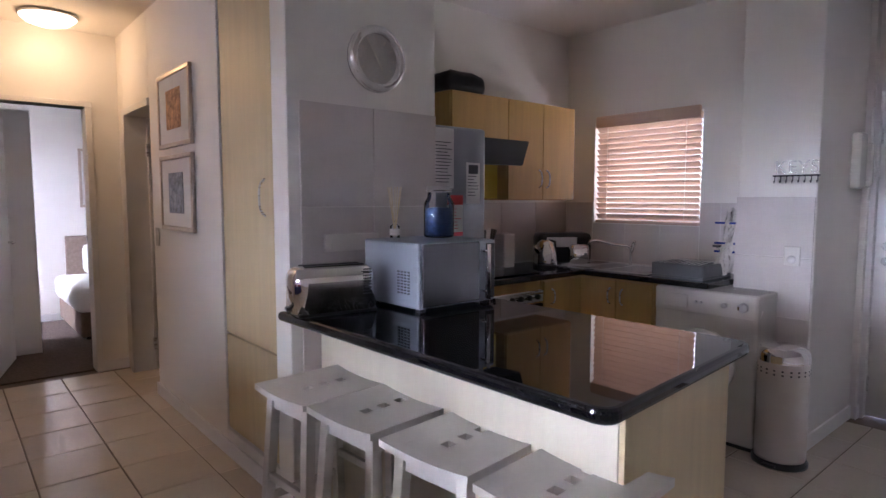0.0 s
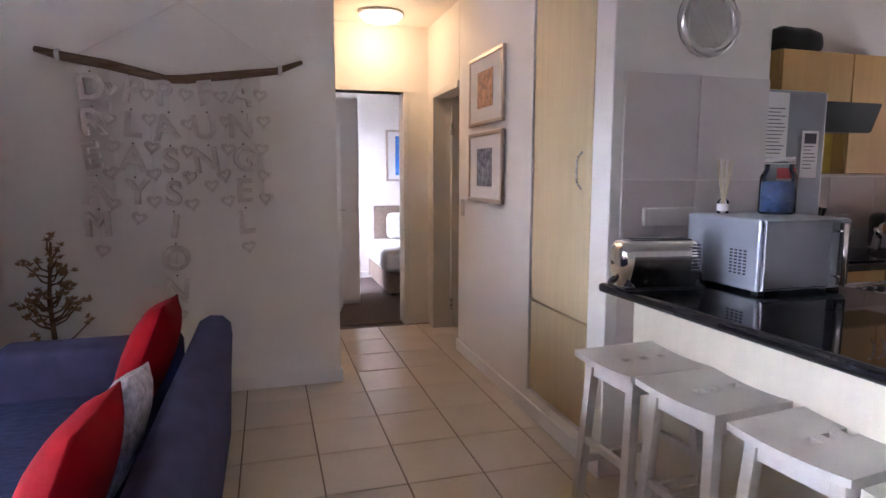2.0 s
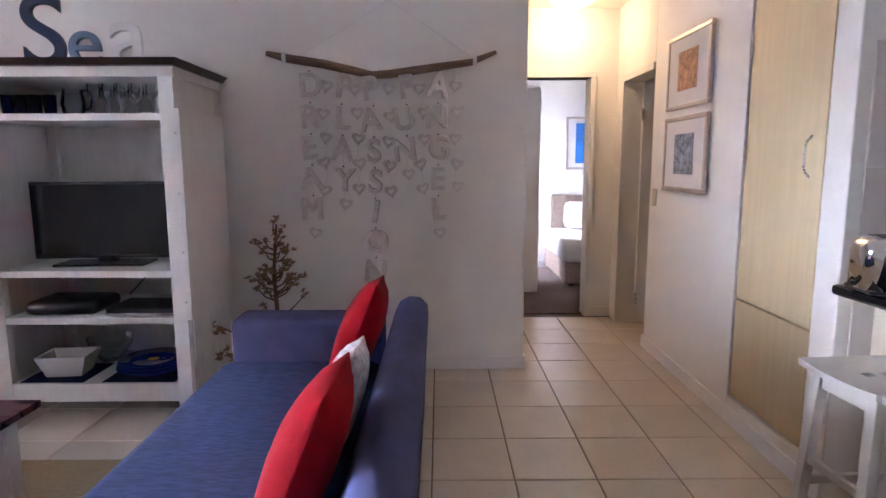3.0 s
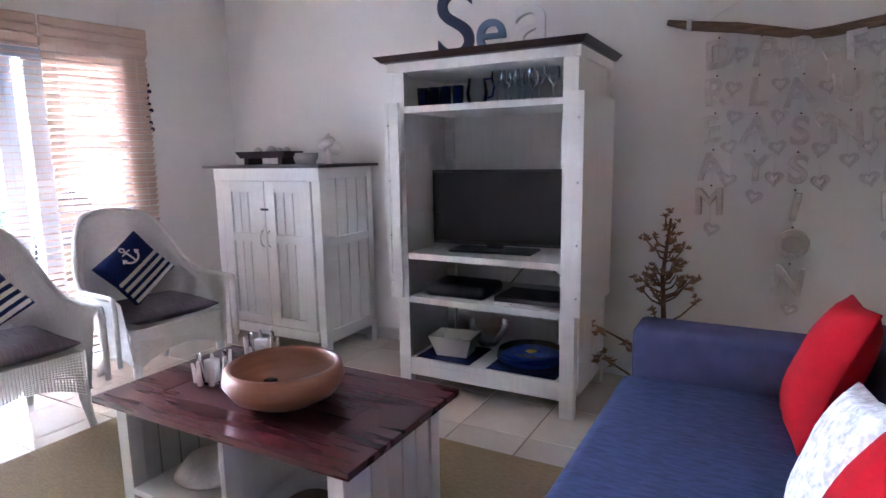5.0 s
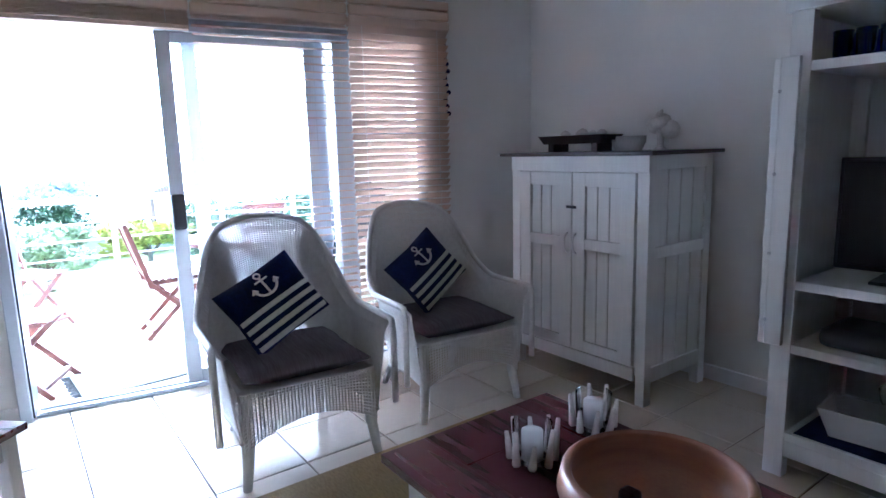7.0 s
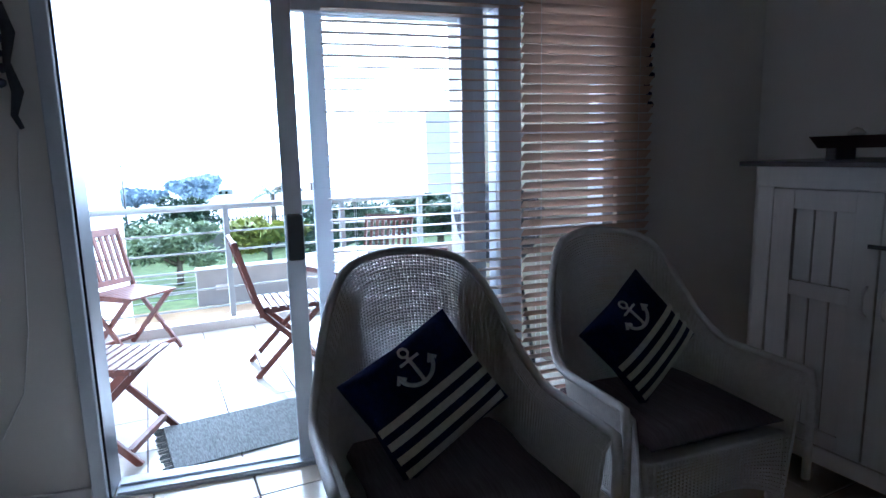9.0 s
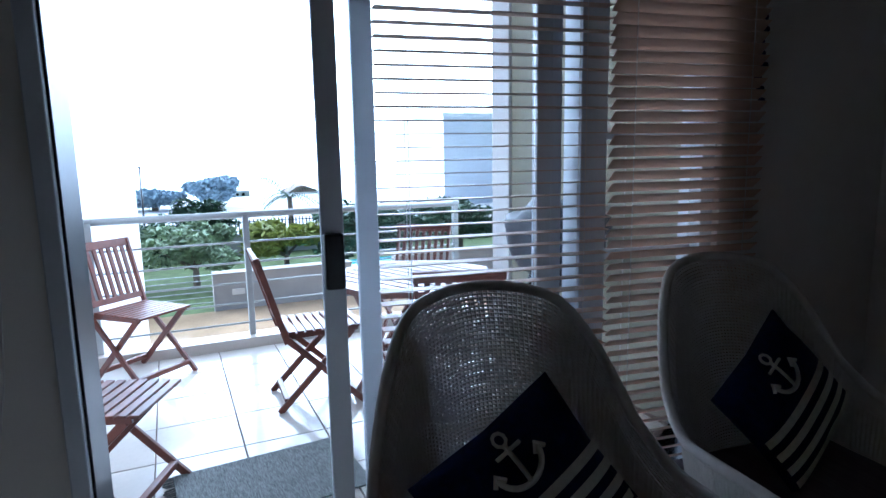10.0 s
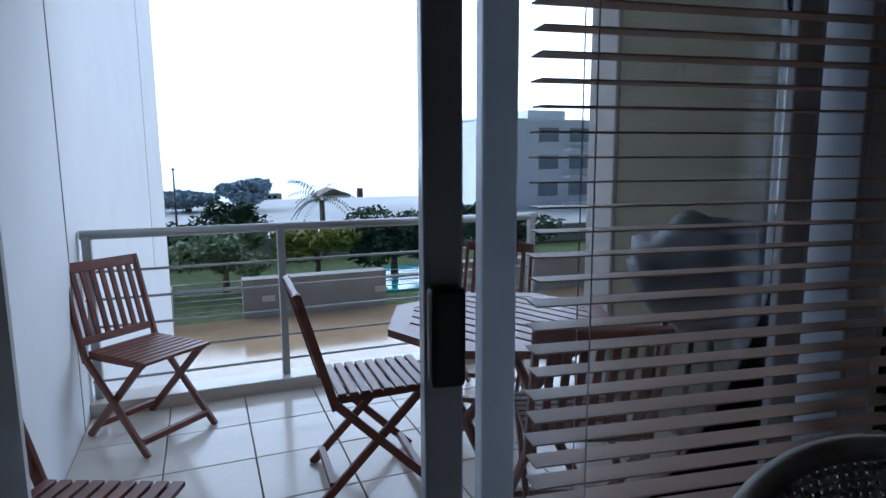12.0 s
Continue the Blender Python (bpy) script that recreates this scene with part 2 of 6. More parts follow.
def lathe(name, material, profile, seg=28, parent=None, m=None):
    bm = bmesh.new()
    rings = []
    for r, z in profile:
        rings.append([bm.verts.new((max(r, 1e-4) * math.cos(2 * math.pi * i / seg), max(r, 1e-4) * math.sin(2 * math.pi * i / seg), z)) for i in range(seg)])
    for a, b in zip(rings, rings[1:]):
        for i in range(seg):
            bm.faces.new((a[i], a[(i + 1) % seg], b[(i + 1) % seg], b[i]))
    bmesh.ops.remove_doubles(bm, verts=bm.verts, dist=2e-4)
    return finish(bm, name, material, True, parent, m)


def add_tube(bm, pts, radii, seg=8):
    pts = [Vector(p) for p in pts]
    if not hasattr(radii, "__len__"):
        radii = [radii] * len(pts)
    rings = []
    for i, p in enumerate(pts):
        d = (pts[min(i + 1, len(pts) - 1)] - pts[max(i - 1, 0)]).normalized()
        a = d.orthogonal().normalized() if i == 0 else (rings_a - d * rings_a.dot(d)).normalized()
        rings_a = a
        b = d.cross(a)
        rings.append([bm.verts.new(p + radii[i] * (math.cos(2 * math.pi * k / seg) * a + math.sin(2 * math.pi * k / seg) * b)) for k in range(seg)])
    for a, b in zip(rings, rings[1:]):
        for k in range(seg):
            bm.faces.new((a[k], a[(k + 1) % seg], b[(k + 1) % seg], b[k]))
    bm.faces.new(rings[0]), bm.faces.new(rings[-1])


def tube(name, material, pts, radii, seg=8, parent=None, m=None):
    bm = bmesh.new()
    add_tube(bm, pts, radii, seg)
    return finish(bm, name, material, True, parent, m)


def empty(name, m=None, **tags):
    ob = new(name)
    if m is not None:
        ob.matrix_basis = m
    return tagged(ob, **tags)


def words(name, text, size, depth, material, m, parent=None, bevel=0.0):
    cu = bpy.data.curves.new(name, 'FONT')
    cu.body, cu.size, cu.extrude, cu.bevel_depth = text, size, depth, bevel
    cu.align_x = 'CENTER'
    tmp = bpy.data.objects.new("tmp", cu)
    scene.collection.objects.link(tmp)
    me = bpy.data.meshes.new_from_object(tmp.evaluated_get(bpy.context.evaluated_depsgraph_get()))
    bpy.data.objects.remove(tmp)
    me.materials.clear()
    me.materials.append(material)
    return put(me, name, parent, m)


S = dict(kind="structure")

# ---- structure ----
H = 2.62
tagged(boxes("wall_north", WALL, [(-5.25, 0.30, 4.0, 4.15, 0, H)], 0.006), "plain cream painted wall behind the cabinets", **S)
tagged(boxes("wall_passage_west", WALL, [(0.14, 0.30, 4.152, 5.35, 0, H)], 0.0), "cream painted passage wall", **S)
tagged(boxes("wall_passage_end", WALL, [(-1.0, 0.37, 5.352, 5.5, 0, H), (1.06, 1.26, 5.352, 5.5, 0, H), (0.37, 1.06, 5.352, 5.5, 2.06, H)], 0.0), "cream wall with a bedroom doorway", **S)
tagged(boxes("wall_passage_east", WALL, [(1.26, 1.40, 3.19, 4.47, 0, H), (1.26, 1.40, 4.47, 5.2, 2.045, H), (1.26, 1.40, 5.2, 5.5, 0, H), (1.26, 1.40, 2.555, 3.19, 0, 0.135), (1.26, 2.06, 2.41, 2.552, 0, H), (1.262, 1.40, 2.552, 2.56, 0, H)], 0.006), "white painted wall with cupboard recess and doorway", **S)
tagged(boxes("wall_bathroom", WALL, [(1.4, 3.0, 3.2, 3.34, 0, H), (3.0, 3.14, 3.2, 5.5, 0, H), (1.4, 3.0, 5.42, 5.5, 0, H)], 0.0), "plain wall of the room off the passage", **S)
tagged(boxes("wall_kitchen_north", WALL, [(1.402, 4.1, 3.05, 3.198, 0, H)], 0.0), "cream kitchen wall above the hob", **S)
tagged(boxes("wall_kitchen_east", WALL, [(3.95, 4.1, 1.6, 3.048, 0, 1.19), (3.95, 4.1, 1.6, 3.048, 1.95, H), (3.95, 4.1, 1.6, 1.96, 1.19, 1.95), (3.95, 4.1, 2.79, 3.048, 1.19, 1.95)], 0.0), "pale kitchen wall with a blind-covered window", **S)
tagged(boxes("wall_pillar", WALL, [(3.66, 4.42, 1.19, 1.598, 0, H)], 0.008), "white wall stub between kitchen and entrance", **S)
tagged(boxes("wall_entrance", WALL, [(4.5, 4.65, 1.14, 1.4, 0, H), (4.5, 4.65, -2.2, 0.22, 0, H), (4.5, 4.65, 0.22, 1.14, 2.03, H), (4.42, 4.5, 1.16, 1.4, 0, H)], 0.0), "white entrance wall beside the front door", **S)
tagged(boxes("wall_south", WALL, [(-5.95, 4.65, -2.35, -2.2, 0, H)], 0.0), "plain cream wall", **S)
# the west wall and all that hangs on it stand nine degrees off square
WM = pose(-5.1, 1.68, 0, 0, 0, -9) @ pose(5.1, -1.68, 0)
tagged(boxes("wall_west", WALL, [(-5.25, -5.03, -2.35, 0.88, 0, H), (-5.25, -5.03, 3.20, 4.12, 0, H), (-5.25, -5.03, 0.88, 3.20, 2.052, H)], 0.006, None, WM), "cream wall round the terrace door", **S)
tagged(boxes("baseboard_west", TRIM, [(-5.03, -5.012, 3.20, 4.05, 0, 0.085), (-5.03, -5.012, -2.2, 0.875, 0, 0.085)], 0.003, None, WM), "white painted skirting board by the terrace door", **S)
tagged(boxes("ceiling", CEIL, [(-5.95, 4.65, -2.35, 5.5, H, H + 0.12)], 0.0), "white plain ceiling", **S)
# the window opening in the west side is unseen, added for the bedroom fill
tagged(boxes("wall_bedroom", WALL, [(-1.15, -1.0, 5.5, 7.0, 0, H), (-1.15, -1.0, 7.6, 8.05, 0, H), (-1.0, 3.0, 7.9, 8.05, 0, H), (3.0, 3.15, 5.502, 8.05, 0, H), (-1.15, -1.0, 7.0, 7.6, 0, 1.3), (-1.15, -1.0, 7.0, 7.6, 2.1, H)], 0.0), "cream bedroom wall", **S)
tagged(boxes("ceiling_bedroom", CEIL, [(-1.15, 3.15, 5.5, 8.05, H, H + 0.12)], 0.0), "white bedroom ceiling", **S)
tagged(boxes("floor_bedroom", CARPET, [(-1.0, 3.0, 5.43, 7.9, -0.1, 0.006)], 0.0), "brown fitted carpet in the bedroom", **S)
floor = tagged(boxes("floor", GROUT, [(-5.2, 4.65, -2.2, 5.43, -0.12, -0.006), (-5.8, -5.2, -2.2, 0.5, -0.12, -0.006)], 0.0), "cream ceramic tiled floor with dark joints", **S)
bb = bmesh.new()
for r in ((-4.66, 0.312, 3.986, 4.0), (0.30, 0.312, 4.0, 5.35), (1.246, 1.26, 2.40, 4.47), (1.246, 1.40, 4.47, 4.482), (1.06, 1.26, 5.338, 5.352),
          (3.648, 3.66, 1.178, 1.6), (3.648, 4.42, 1.178, 1.19), (4.408, 4.5, 1.148, 1.16), (-1.0, 3.0, 7.885, 7.9)):
    add_box(bb, *r, 0.0, 0.085, 0.003)
tagged(finish(bb, "baseboard", TRIM), "white painted skirting board", **S)
# door linings of the passage
for name, rows, lab in (("door_frame_bedroom", [(1.03, 1.075, 5.33, 5.51, 0, 2.06), (0.30, 1.075, 5.33, 5.51, 2.06, 2.10)], "cream painted bedroom door frame"),
                        ("door_frame_bathroom", [(1.245, 1.41, 5.14, 5.2, 0, 2.0), (1.245, 1.41, 4.47, 5.2, 1.995, 2.045)], "cream painted steel door frame")):
    tagged(boxes(name, TRIM, rows, 0.004), lab, **S)


def leaf_door(name, w, h, m, label, hinge=True):
    d = empty(name, m, label=label, category="door")
    box("leaf", TRIM, 0, w, -0.02, 0.02, 0.01, h, 0.003, d)
    for z in (0.22, h - 0.25):
        box("hinge", STEEL, -0.012, 0.012, -0.028, 0.0, z - 0.05, z + 0.05, 0.002, d)
    return d


leaf_door("passage_door", 0.72, 1.99, pose(1.405, 5.13, 0, 0, 0, 0), "cream painted door standing open into the room")
bd = leaf_door("bedroom_door", 0.66, 2.02, pose(0.40, 5.54, 0.006, 0, 0, 76), "white painted bedroom door standing open with chrome handle")
tube("handle", CHROME, [(0.60, -0.02, 1.0), (0.60, -0.06, 1.0), (0.585, -0.065, 1.0), (0.49, -0.065, 1.0)], 0.009, 10, bd)
fd = leaf_door("front_door", 0.90, 2.0, pose(4.54, 1.13, 0, 0, 0, -90), "white painted closed front door with chrome handle")
for z in (0.5, 0.95, 1.4, 1.75):
    box("panel_line", TRIM, 0.08, 0.82, -0.024, -0.019, z, z + 0.012, 0.001, fd)
for z in (0.99, 1.08):
    lathe("escutcheon", CHROME, [(0, 0), (0.026, 0), (0.026, 0.008), (0.0, 0.009)], 20, fd, pose(0.06, -0.02, z, 90, 0, 0))
tube("handle", CHROME, [(0.06, -0.02, 1.08), (0.06, -0.06, 1.08), (0.075, -0.065, 1.08), (0.17, -0.065, 1.08)], 0.009, 10, fd)
tagged(boxes("door_frame_entrance", TRIM, [(4.47, 4.56, 1.13, 1.19, 0, 2.06), (4.47, 4.56, 0.17, 0.225, 0, 2.06), (4.47, 4.56, 0.225, 1.13, 2.01, 2.06)], 0.004), "white painted front door frame", **S)

# terrace
ter = tagged(boxes("terrace_floor", GROUT, [(-7.78, -5.2, 0.62, 3.6, -0.30, -0.036)], 0.0), "pale tiled wet terrace floor", **S)
tagged(boxes("terrace_kerb", BTILE, [(-7.80, -7.62, 0.62, 3.6, -0.036, 0.045)], 0.006), "tiled kerb under the railing", **S)
tagged(boxes("terrace_wall_side", PLASTER, [(-15.5, -5.25, 0.40, 0.62, -3, 10)], 0.01), "white plastered terrace side wall with thin joints", **S)
for k, x in enumerate((-6.35, -7.45, -12.5)):
    box("joint_line", GREYW, x - 0.004, x + 0.004, 0.615, 0.624, -0.03, 4.5, 0.0, bpy.data.objects["terrace_wall_side"])
tagged(boxes("terrace_wall_far", DPLASTER, [(-6.85, -4.95, 3.46, 3.7, -3, 2.78)], 0.01), "olive terrace wall with shade put into its colour", **S)
tagged(boxes("terrace_pier", PLASTER, [(-7.1, -6.852, 3.44, 3.72, -3, 2.78)], 0.01), "white plastered terrace pier", **S)
tagged(boxes("terrace_slab", PLASTER, [(-7.85, -5.25, 0.62, 3.46, 2.78, 3.0)], 0.01), "white underside of the terrace above", **S)
tagged(boxes("facade", PLASTER, [(-5.35, -5.252, 0.88, 3.5, H, 2.78)], 0.0, None, WM), "white plastered outer wall", **S)

rail = empty("railing", label="grey steel terrace railing with five wires", category="railing")
tube("top_rail", RAILM, [(-7.72, 0.63, 0.965), (-7.72, 3.45, 0.965)], 0.026, 12, rail)
for y in (0.66, 1.68, 2.66, 3.42):
    box("post", RAILM, -7.745, -7.695, y - 0.022, y + 0.022, 0.045, 0.985, 0.004, rail)
for i in range(5):
    tube("bar", RAILM, [(-7.72, 0.63, 0.14 + 0.155 * i), (-7.72, 3.45, 0.14 + 0.155 * i)], 0.008, 8, rail)

# sliding terrace door
sd = empty("terrace_door", WM, label="white aluminium sliding glass terrace door, slid open", category="sliding door", kind="structure")
boxes("frame", ALU, [(-5.2, -5.0, 0.835, 0.89, -0.03, 2.05), (-5.2, -5.06, 2.60, 2.71, -0.03, 1.985), (-5.2, -5.06, 3.14, 3.20, -0.03, 1.985), (-5.2, -5.05, 0.90, 3.20, 1.985, 2.05), (-5.21, -5.05, 0.90, 3.20, -0.035, 0.012)], 0.005, sd)
boxes("track", ALU, [(-5.065, -5.055, 0.91, 2.60, 0.012, 0.022), (-5.135, -5.125, 0.91, 2.60, 0.012, 0.022)], 0.002, sd)
box("seal", BLACK, -5.19, -5.02, 0.89, 0.899, 0.012, 1.985, 0.002, sd)
boxes("sliding_leaf", ALU, [(-5.125, -5.075, 1.638, 1.715, 0.022, 1.985), (-5.125, -5.075, 2.43, 2.49, 0.022, 1.985), (-5.125, -5.075, 1.715, 2.43, 0.022, 0.10), (-5.125, -5.075, 1.715, 2.43, 1.93, 1.985)], 0.005, sd)
boxes("fixed_leaf", ALU, [(-5.185, -5.135, 1.77, 1.845, 0.02, 1.985), (-5.185, -5.135, 2.495, 2.56, 0.02, 1.985), (-5.185, -5.135, 1.845, 2.495, 0.02, 0.09), (-5.185, -5.135, 1.845, 2.495, 1.93, 1.985)], 0.005, sd)
for x, y0, y1 in ((-5.1, 1.715, 2.43), (-5.16, 1.845, 2.495), (-5.13, 2.71, 3.14)):
    g = box("pane", GLASS, x - 0.003, x + 0.003, y0, y1, 0.09 if y0 < 2.7 else 0.012, 1.93 if y0 < 2.7 else 1.985, 0.0, sd)
    g.visible_shadow = False
boxes("window_bar", ALU, [(-5.145, -5.115, 2.71, 3.14, 0.95, 0.99), (-5.145, -5.115, 2.71, 3.14, 1.42, 1.45)], 0.003, sd)
boxes("handle", BLACK, [(-5.078, -5.035, 1.642, 1.712, 0.925, 1.12)], 0.012, sd)


def slat_blind(name, label, y0, y1, z0, z1, x, tilt, pitch=0.044, depth=0.05, material=None, side=1, bands=3, band=0.06, m=None):
    b = empty(name, m, label=label, category="blind")
    material = material or BLIND
    bm = bmesh.new()
    add_box(bm, -depth / 2, depth / 2, y0, y1, -0.0015, 0.0015, 0.0)
    me = bpy.data.meshes.new("slat")
    bm.to_mesh(me)
    bm.free()
    me.materials.append(material)
    z = z1
    while z > z0:
        put(me, "slat", b, pose(x, random.uniform(-0.004, 0.004), z, 0, tilt + random.uniform(-2, 2), 0))
        z -= pitch
    box("bottom_rail", material, x - 0.025, x + 0.025, y0, y1, z0 - 0.03, z0 - 0.008, 0.003, b)
    box("head_rail", material, x - 0.028, x + 0.012, y0, y1, z1 + 0.012, z1 + 0.06, 0.003, b)
    for f in (0.12, 0.88):
        y = y0 + f * (y1 - y0)
        box("cord", PAPER, x - 0.027, x - 0.0255, y - 0.0012, y + 0.0012, z0, z1 + 0.04, 0.0, b)
        box("cord", PAPER, x + 0.0255, x + 0.027, y - 0.0012, y + 0.0012, z0, z1 + 0.04, 0.0, b)
    for k in range(bands):
        box("valance", material, x - side * 0.03 - 0.012, x - side * 0.03 + 0.012, y0 - 0.004, y1 + 0.004, z1 + 0.012 + k * band, z1 + 0.011 + (k + 1) * band, 0.012, b)
    return b


slat_blind("door_blind", "cream wooden slat blind hanging open over the glass", 1.82, 2.665, 0.10, 2.05, -4.985, 0, 0.0435, side=-1, m=WM)
slat_blind("side_blind", "cream wooden slat blind tilted nearly shut", 2.68, 3.34, 0.10, 2.05, -4.985, -40, 0.0425, side=-1, m=WM)
slat_blind("raised_blind", "cream wooden slat blind pulled up into a stack", 0.90, 1.805, 2.01, 2.06, -4.985, 0, 0.007, side=-1, m=WM)
slat_blind("kitchen_blind", "cream wooden slat blind over the kitchen window", 1.975, 2.775, 1.22, 1.88, 3.975, 42, 0.04, bands=1, band=0.09)
kw = empty("window_1", label="kitchen window behind the blind", kind="structure")
boxes("frame", TRIM, [(4.05, 4.09, 1.96, 2.0, 1.19, 1.95), (4.05, 4.09, 2.75, 2.79, 1.19, 1.95), (4.05, 4.09, 1.96, 2.79, 1.19, 1.23), (4.05, 4.09, 1.96, 2.79, 1.91, 1.95)], 0.003, kw)
box("pane", GLASS, 4.066, 4.07, 2.0, 2.75, 1.23, 1.91, 0.0, kw).visible_shadow = False


# ---- kitchen ----
def bow_handle(parent, x, y, z, axis="z", l=0.10, out=(-1, 0), material=None):
    pts = []
    for i in range(9):
        a = -1 + 2 * i / 8
        o = 0.028 * (1 - a ** 4)
        dz, dh = (a * l / 2, 0) if axis == "z" else (0, a * l / 2)
        pts.append((x + out[0] * o + (dh if out[0] == 0 else 0), y + out[1] * o + (dh if out[1] == 0 else 0), z + dz))
    return tube("handle", material or STEEL, pts, 0.005, 8, parent)


bar = empty("breakfast_bar", label="breakfast bar with polished black granite top", category="counter")
bm = bmesh.new()
add_box(bm, 1.14, 2.02, 0.775, 2.27, 0.882, 0.922, 0.0)
for v in bm.verts:
    if v.co.y < 1:
        v.co.x += 0.035
        v.co.y += 0.07 if v.co.x > 1.6 else 0.0
es = [e for e in bm.edges if abs(e.verts[0].co.z - e.verts[1].co.z) > 0.01 and e.verts[0].co.y < 1]
bmesh.ops.bevel(bm, geom=es, offset=0.05, segments=6, profile=0.5, affect='EDGES')
es = [e for e in bm.edges if abs(e.verts[0].co.z - e.verts[1].co.z) < 0.01]
bmesh.ops.bevel(bm, geom=es, offset=0.014, segments=3, profile=0.5, affect='EDGES')
finish(bm, "top", GRANITE, False, bar)
box("front_panel", mat("pale_cream_board", (0.66, 0.60, 0.47), 0.45, vary=0.04, scale=3, bump=0.03, stretch=(9, 9, 0.7)), 1.40, 1.418, 0.90, 2.405, 0.0, 0.88, 0.003, bar)
box("end_panel", MAPLE, 1.40, 1.97, 0.88, 0.898, 0.0, 0.88, 0.003, bar)
box("back_panel", MAPLE, 1.95, 1.968, 0.90, 2.27, 0.0, 0.88, 0.003, bar)

cup = empty("hall_cupboard", label="tall pale maple built-in cupboard with two doors", category="cupboard")
box("carcass", MAPLE, 1.30, 1.40, 2.57, 3.185, 0.137, 2.61, 0.002, cup)
d = box("door", MAPLE, 1.268, 1.295, 2.575, 3.18, 0.665, 2.60, 0.003, cup)
bow_handle(d, 1.268, 2.66, 1.37, l=0.17)
box("lower_door", MAPLE, 1.268, 1.295, 2.575, 3.18, 0.15, 0.655, 0.003, cup)

base = empty("kitchen_units", label="honey maple kitchen base units with dark worktop", category="cabinet")
boxes("worktop", GRANITE, [(2.46, 3.94, 2.45, 3.04, 0.865, 0.9), (3.36, 3.94, 1.61, 2.448, 0.865, 0.9)], 0.008, base)
boxes("carcass", HONEY, [(3.0, 3.4, 2.50, 3.04, 0.1, 0.86), (3.42, 3.94, 1.96, 3.04, 0.1, 0.86)], 0.002, base)
boxes("plinth", DARKTOP, [(3.0, 3.46, 2.55, 3.04, 0.0, 0.1), (3.46, 3.94, 1.98, 3.04, 0.0, 0.1)], 0.0, base)
for y0, y1, hy in ((1.965, 2.215, 2.17), (2.222, 2.49, 2.26)):
    d = box("door", HONEY, 3.395, 3.415, y0, y1, 0.12, 0.85, 0.003, base)
    bow_handle(d, 3.395, hy, 0.75)
d = box("door", HONEY, 3.01, 3.39, 2.478, 2.496, 0.12, 0.85, 0.003, base)
bow_handle(d, 3.08, 2.478, 0.75, out=(0, -1))
ov = empty("oven", label="built-in oven with black hob and knobs", category="oven")
box("body", HONEY, 2.47, 2.99, 2.50, 3.03, 0.1, 0.86, 0.003, ov)
box("control_panel", STEEL, 2.47, 2.99, 2.47, 2.498, 0.73, 0.80, 0.004, ov)
box("glass_door", SCREEN, 2.47, 2.99, 2.47, 2.498, 0.2, 0.72, 0.004, ov)
for i in range(6):
    lathe("knob", BLACK, [(0, 0), (0.018, 0), (0.016, 0.02), (0, 0.021)], 14, ov, pose(2.55 + 0.075 * i, 2.47, 0.765, 90, 0, 0))
box("hob", SCREEN, 2.52, 3.02, 2.52, 2.98, 0.901, 0.908, 0.003, ov)

wmac = empty("washing_machine", label="white front-loading washing machine under the worktop", category="washing machine")
box("body", ENAMEL, 3.40, 3.93, 1.36, 1.945, 0.02, 0.855, 0.012, wmac)
box("plinth", BLACK, 3.41, 3.9, 1.37, 1.93, 0.0, 0.02, 0.0, wmac)
box("control_panel", ENAMEL, 3.392, 3.402, 1.365, 1.94, 0.72, 0.85, 0.004, wmac)
box("drawer", ENAMEL, 3.387, 3.394, 1.74, 1.92, 0.74, 0.82, 0.004, wmac)
lathe("door_ring", ENAMEL, [(0.13, 0), (0.19, 0.0), (0.185, 0.02), (0.15, 0.03), (0.13, 0.012)], 32, wmac, pose(3.40, 1.65, 0.45, 0, -90, 0))
lathe("door_glass", SCREEN, [(0, 0.005), (0.08, 0.008), (0.14, 0.012)], 32, wmac, pose(3.40, 1.65, 0.45, 0, -90, 0))
for y, r in ((1.43, 0.028), (1.53, 0.016), (1.66, 0.008), (1.69, 0.008)):
    lathe("knob", STEEL, [(0, 0), (r, 0), (r * 0.9, 0.018), (0, 0.019)], 16, wmac, pose(3.392, y, 0.785, 0, -90, 0))

up = empty("wall_cupboards", label="honey maple wall cupboards with bow handles", category="cabinet")
boxes("carcass", HONEY, [(2.44, 2.92, 2.735, 3.048, 1.72, 2.0), (2.92, 3.60, 2.735, 3.048, 1.36, 2.0)], 0.002, up)
for x0, x1, z0, hx in ((2.442, 2.915, 1.722, None), (2.922, 3.258, 1.362, 3.22), (3.262, 3.598, 1.362, 3.30)):
    d = box("door", HONEY, x0, x1, 2.715, 2.733, z0, 1.998, 0.003, up)
    if hx:
        bow_handle(d, hx, 2.715, 1.50, l=0.12, out=(0, -1))
hood = empty("cooker_hood", label="black cooker hood below the cupboards", category="hood")
bm = bmesh.new()
add_box(bm, 2.46, 2.90, 2.52, 3.04, 1.60, 1.715, 0.0)
for v in bm.verts:
    if v.co.y < 2.6 and v.co.z < 1.65:
        v.co.y += 0.05
        v.co.z -= 0.03
bmesh.ops.bevel(bm, geom=list(bm.edges), offset=0.006, segments=2, affect='EDGES')
finish(bm, "body", BLACK, False, hood)
tagged(box("yellow_board", YELLOW, 2.70, 2.91, 2.80, 2.815, 1.37, 1.595, 0.002), "yellow board below the hood", "board")

fr = empty("fridge", label="tall grey fridge with notices stuck on it", category="fridge")
box("body", FRIDGE, 1.90, 2.45, 2.56, 3.04, 0.02, 1.745, 0.012, fr)
box("door", FRIDGE, 1.902, 2.448, 2.44, 2.555, 0.04, 1.745, 0.016, fr)
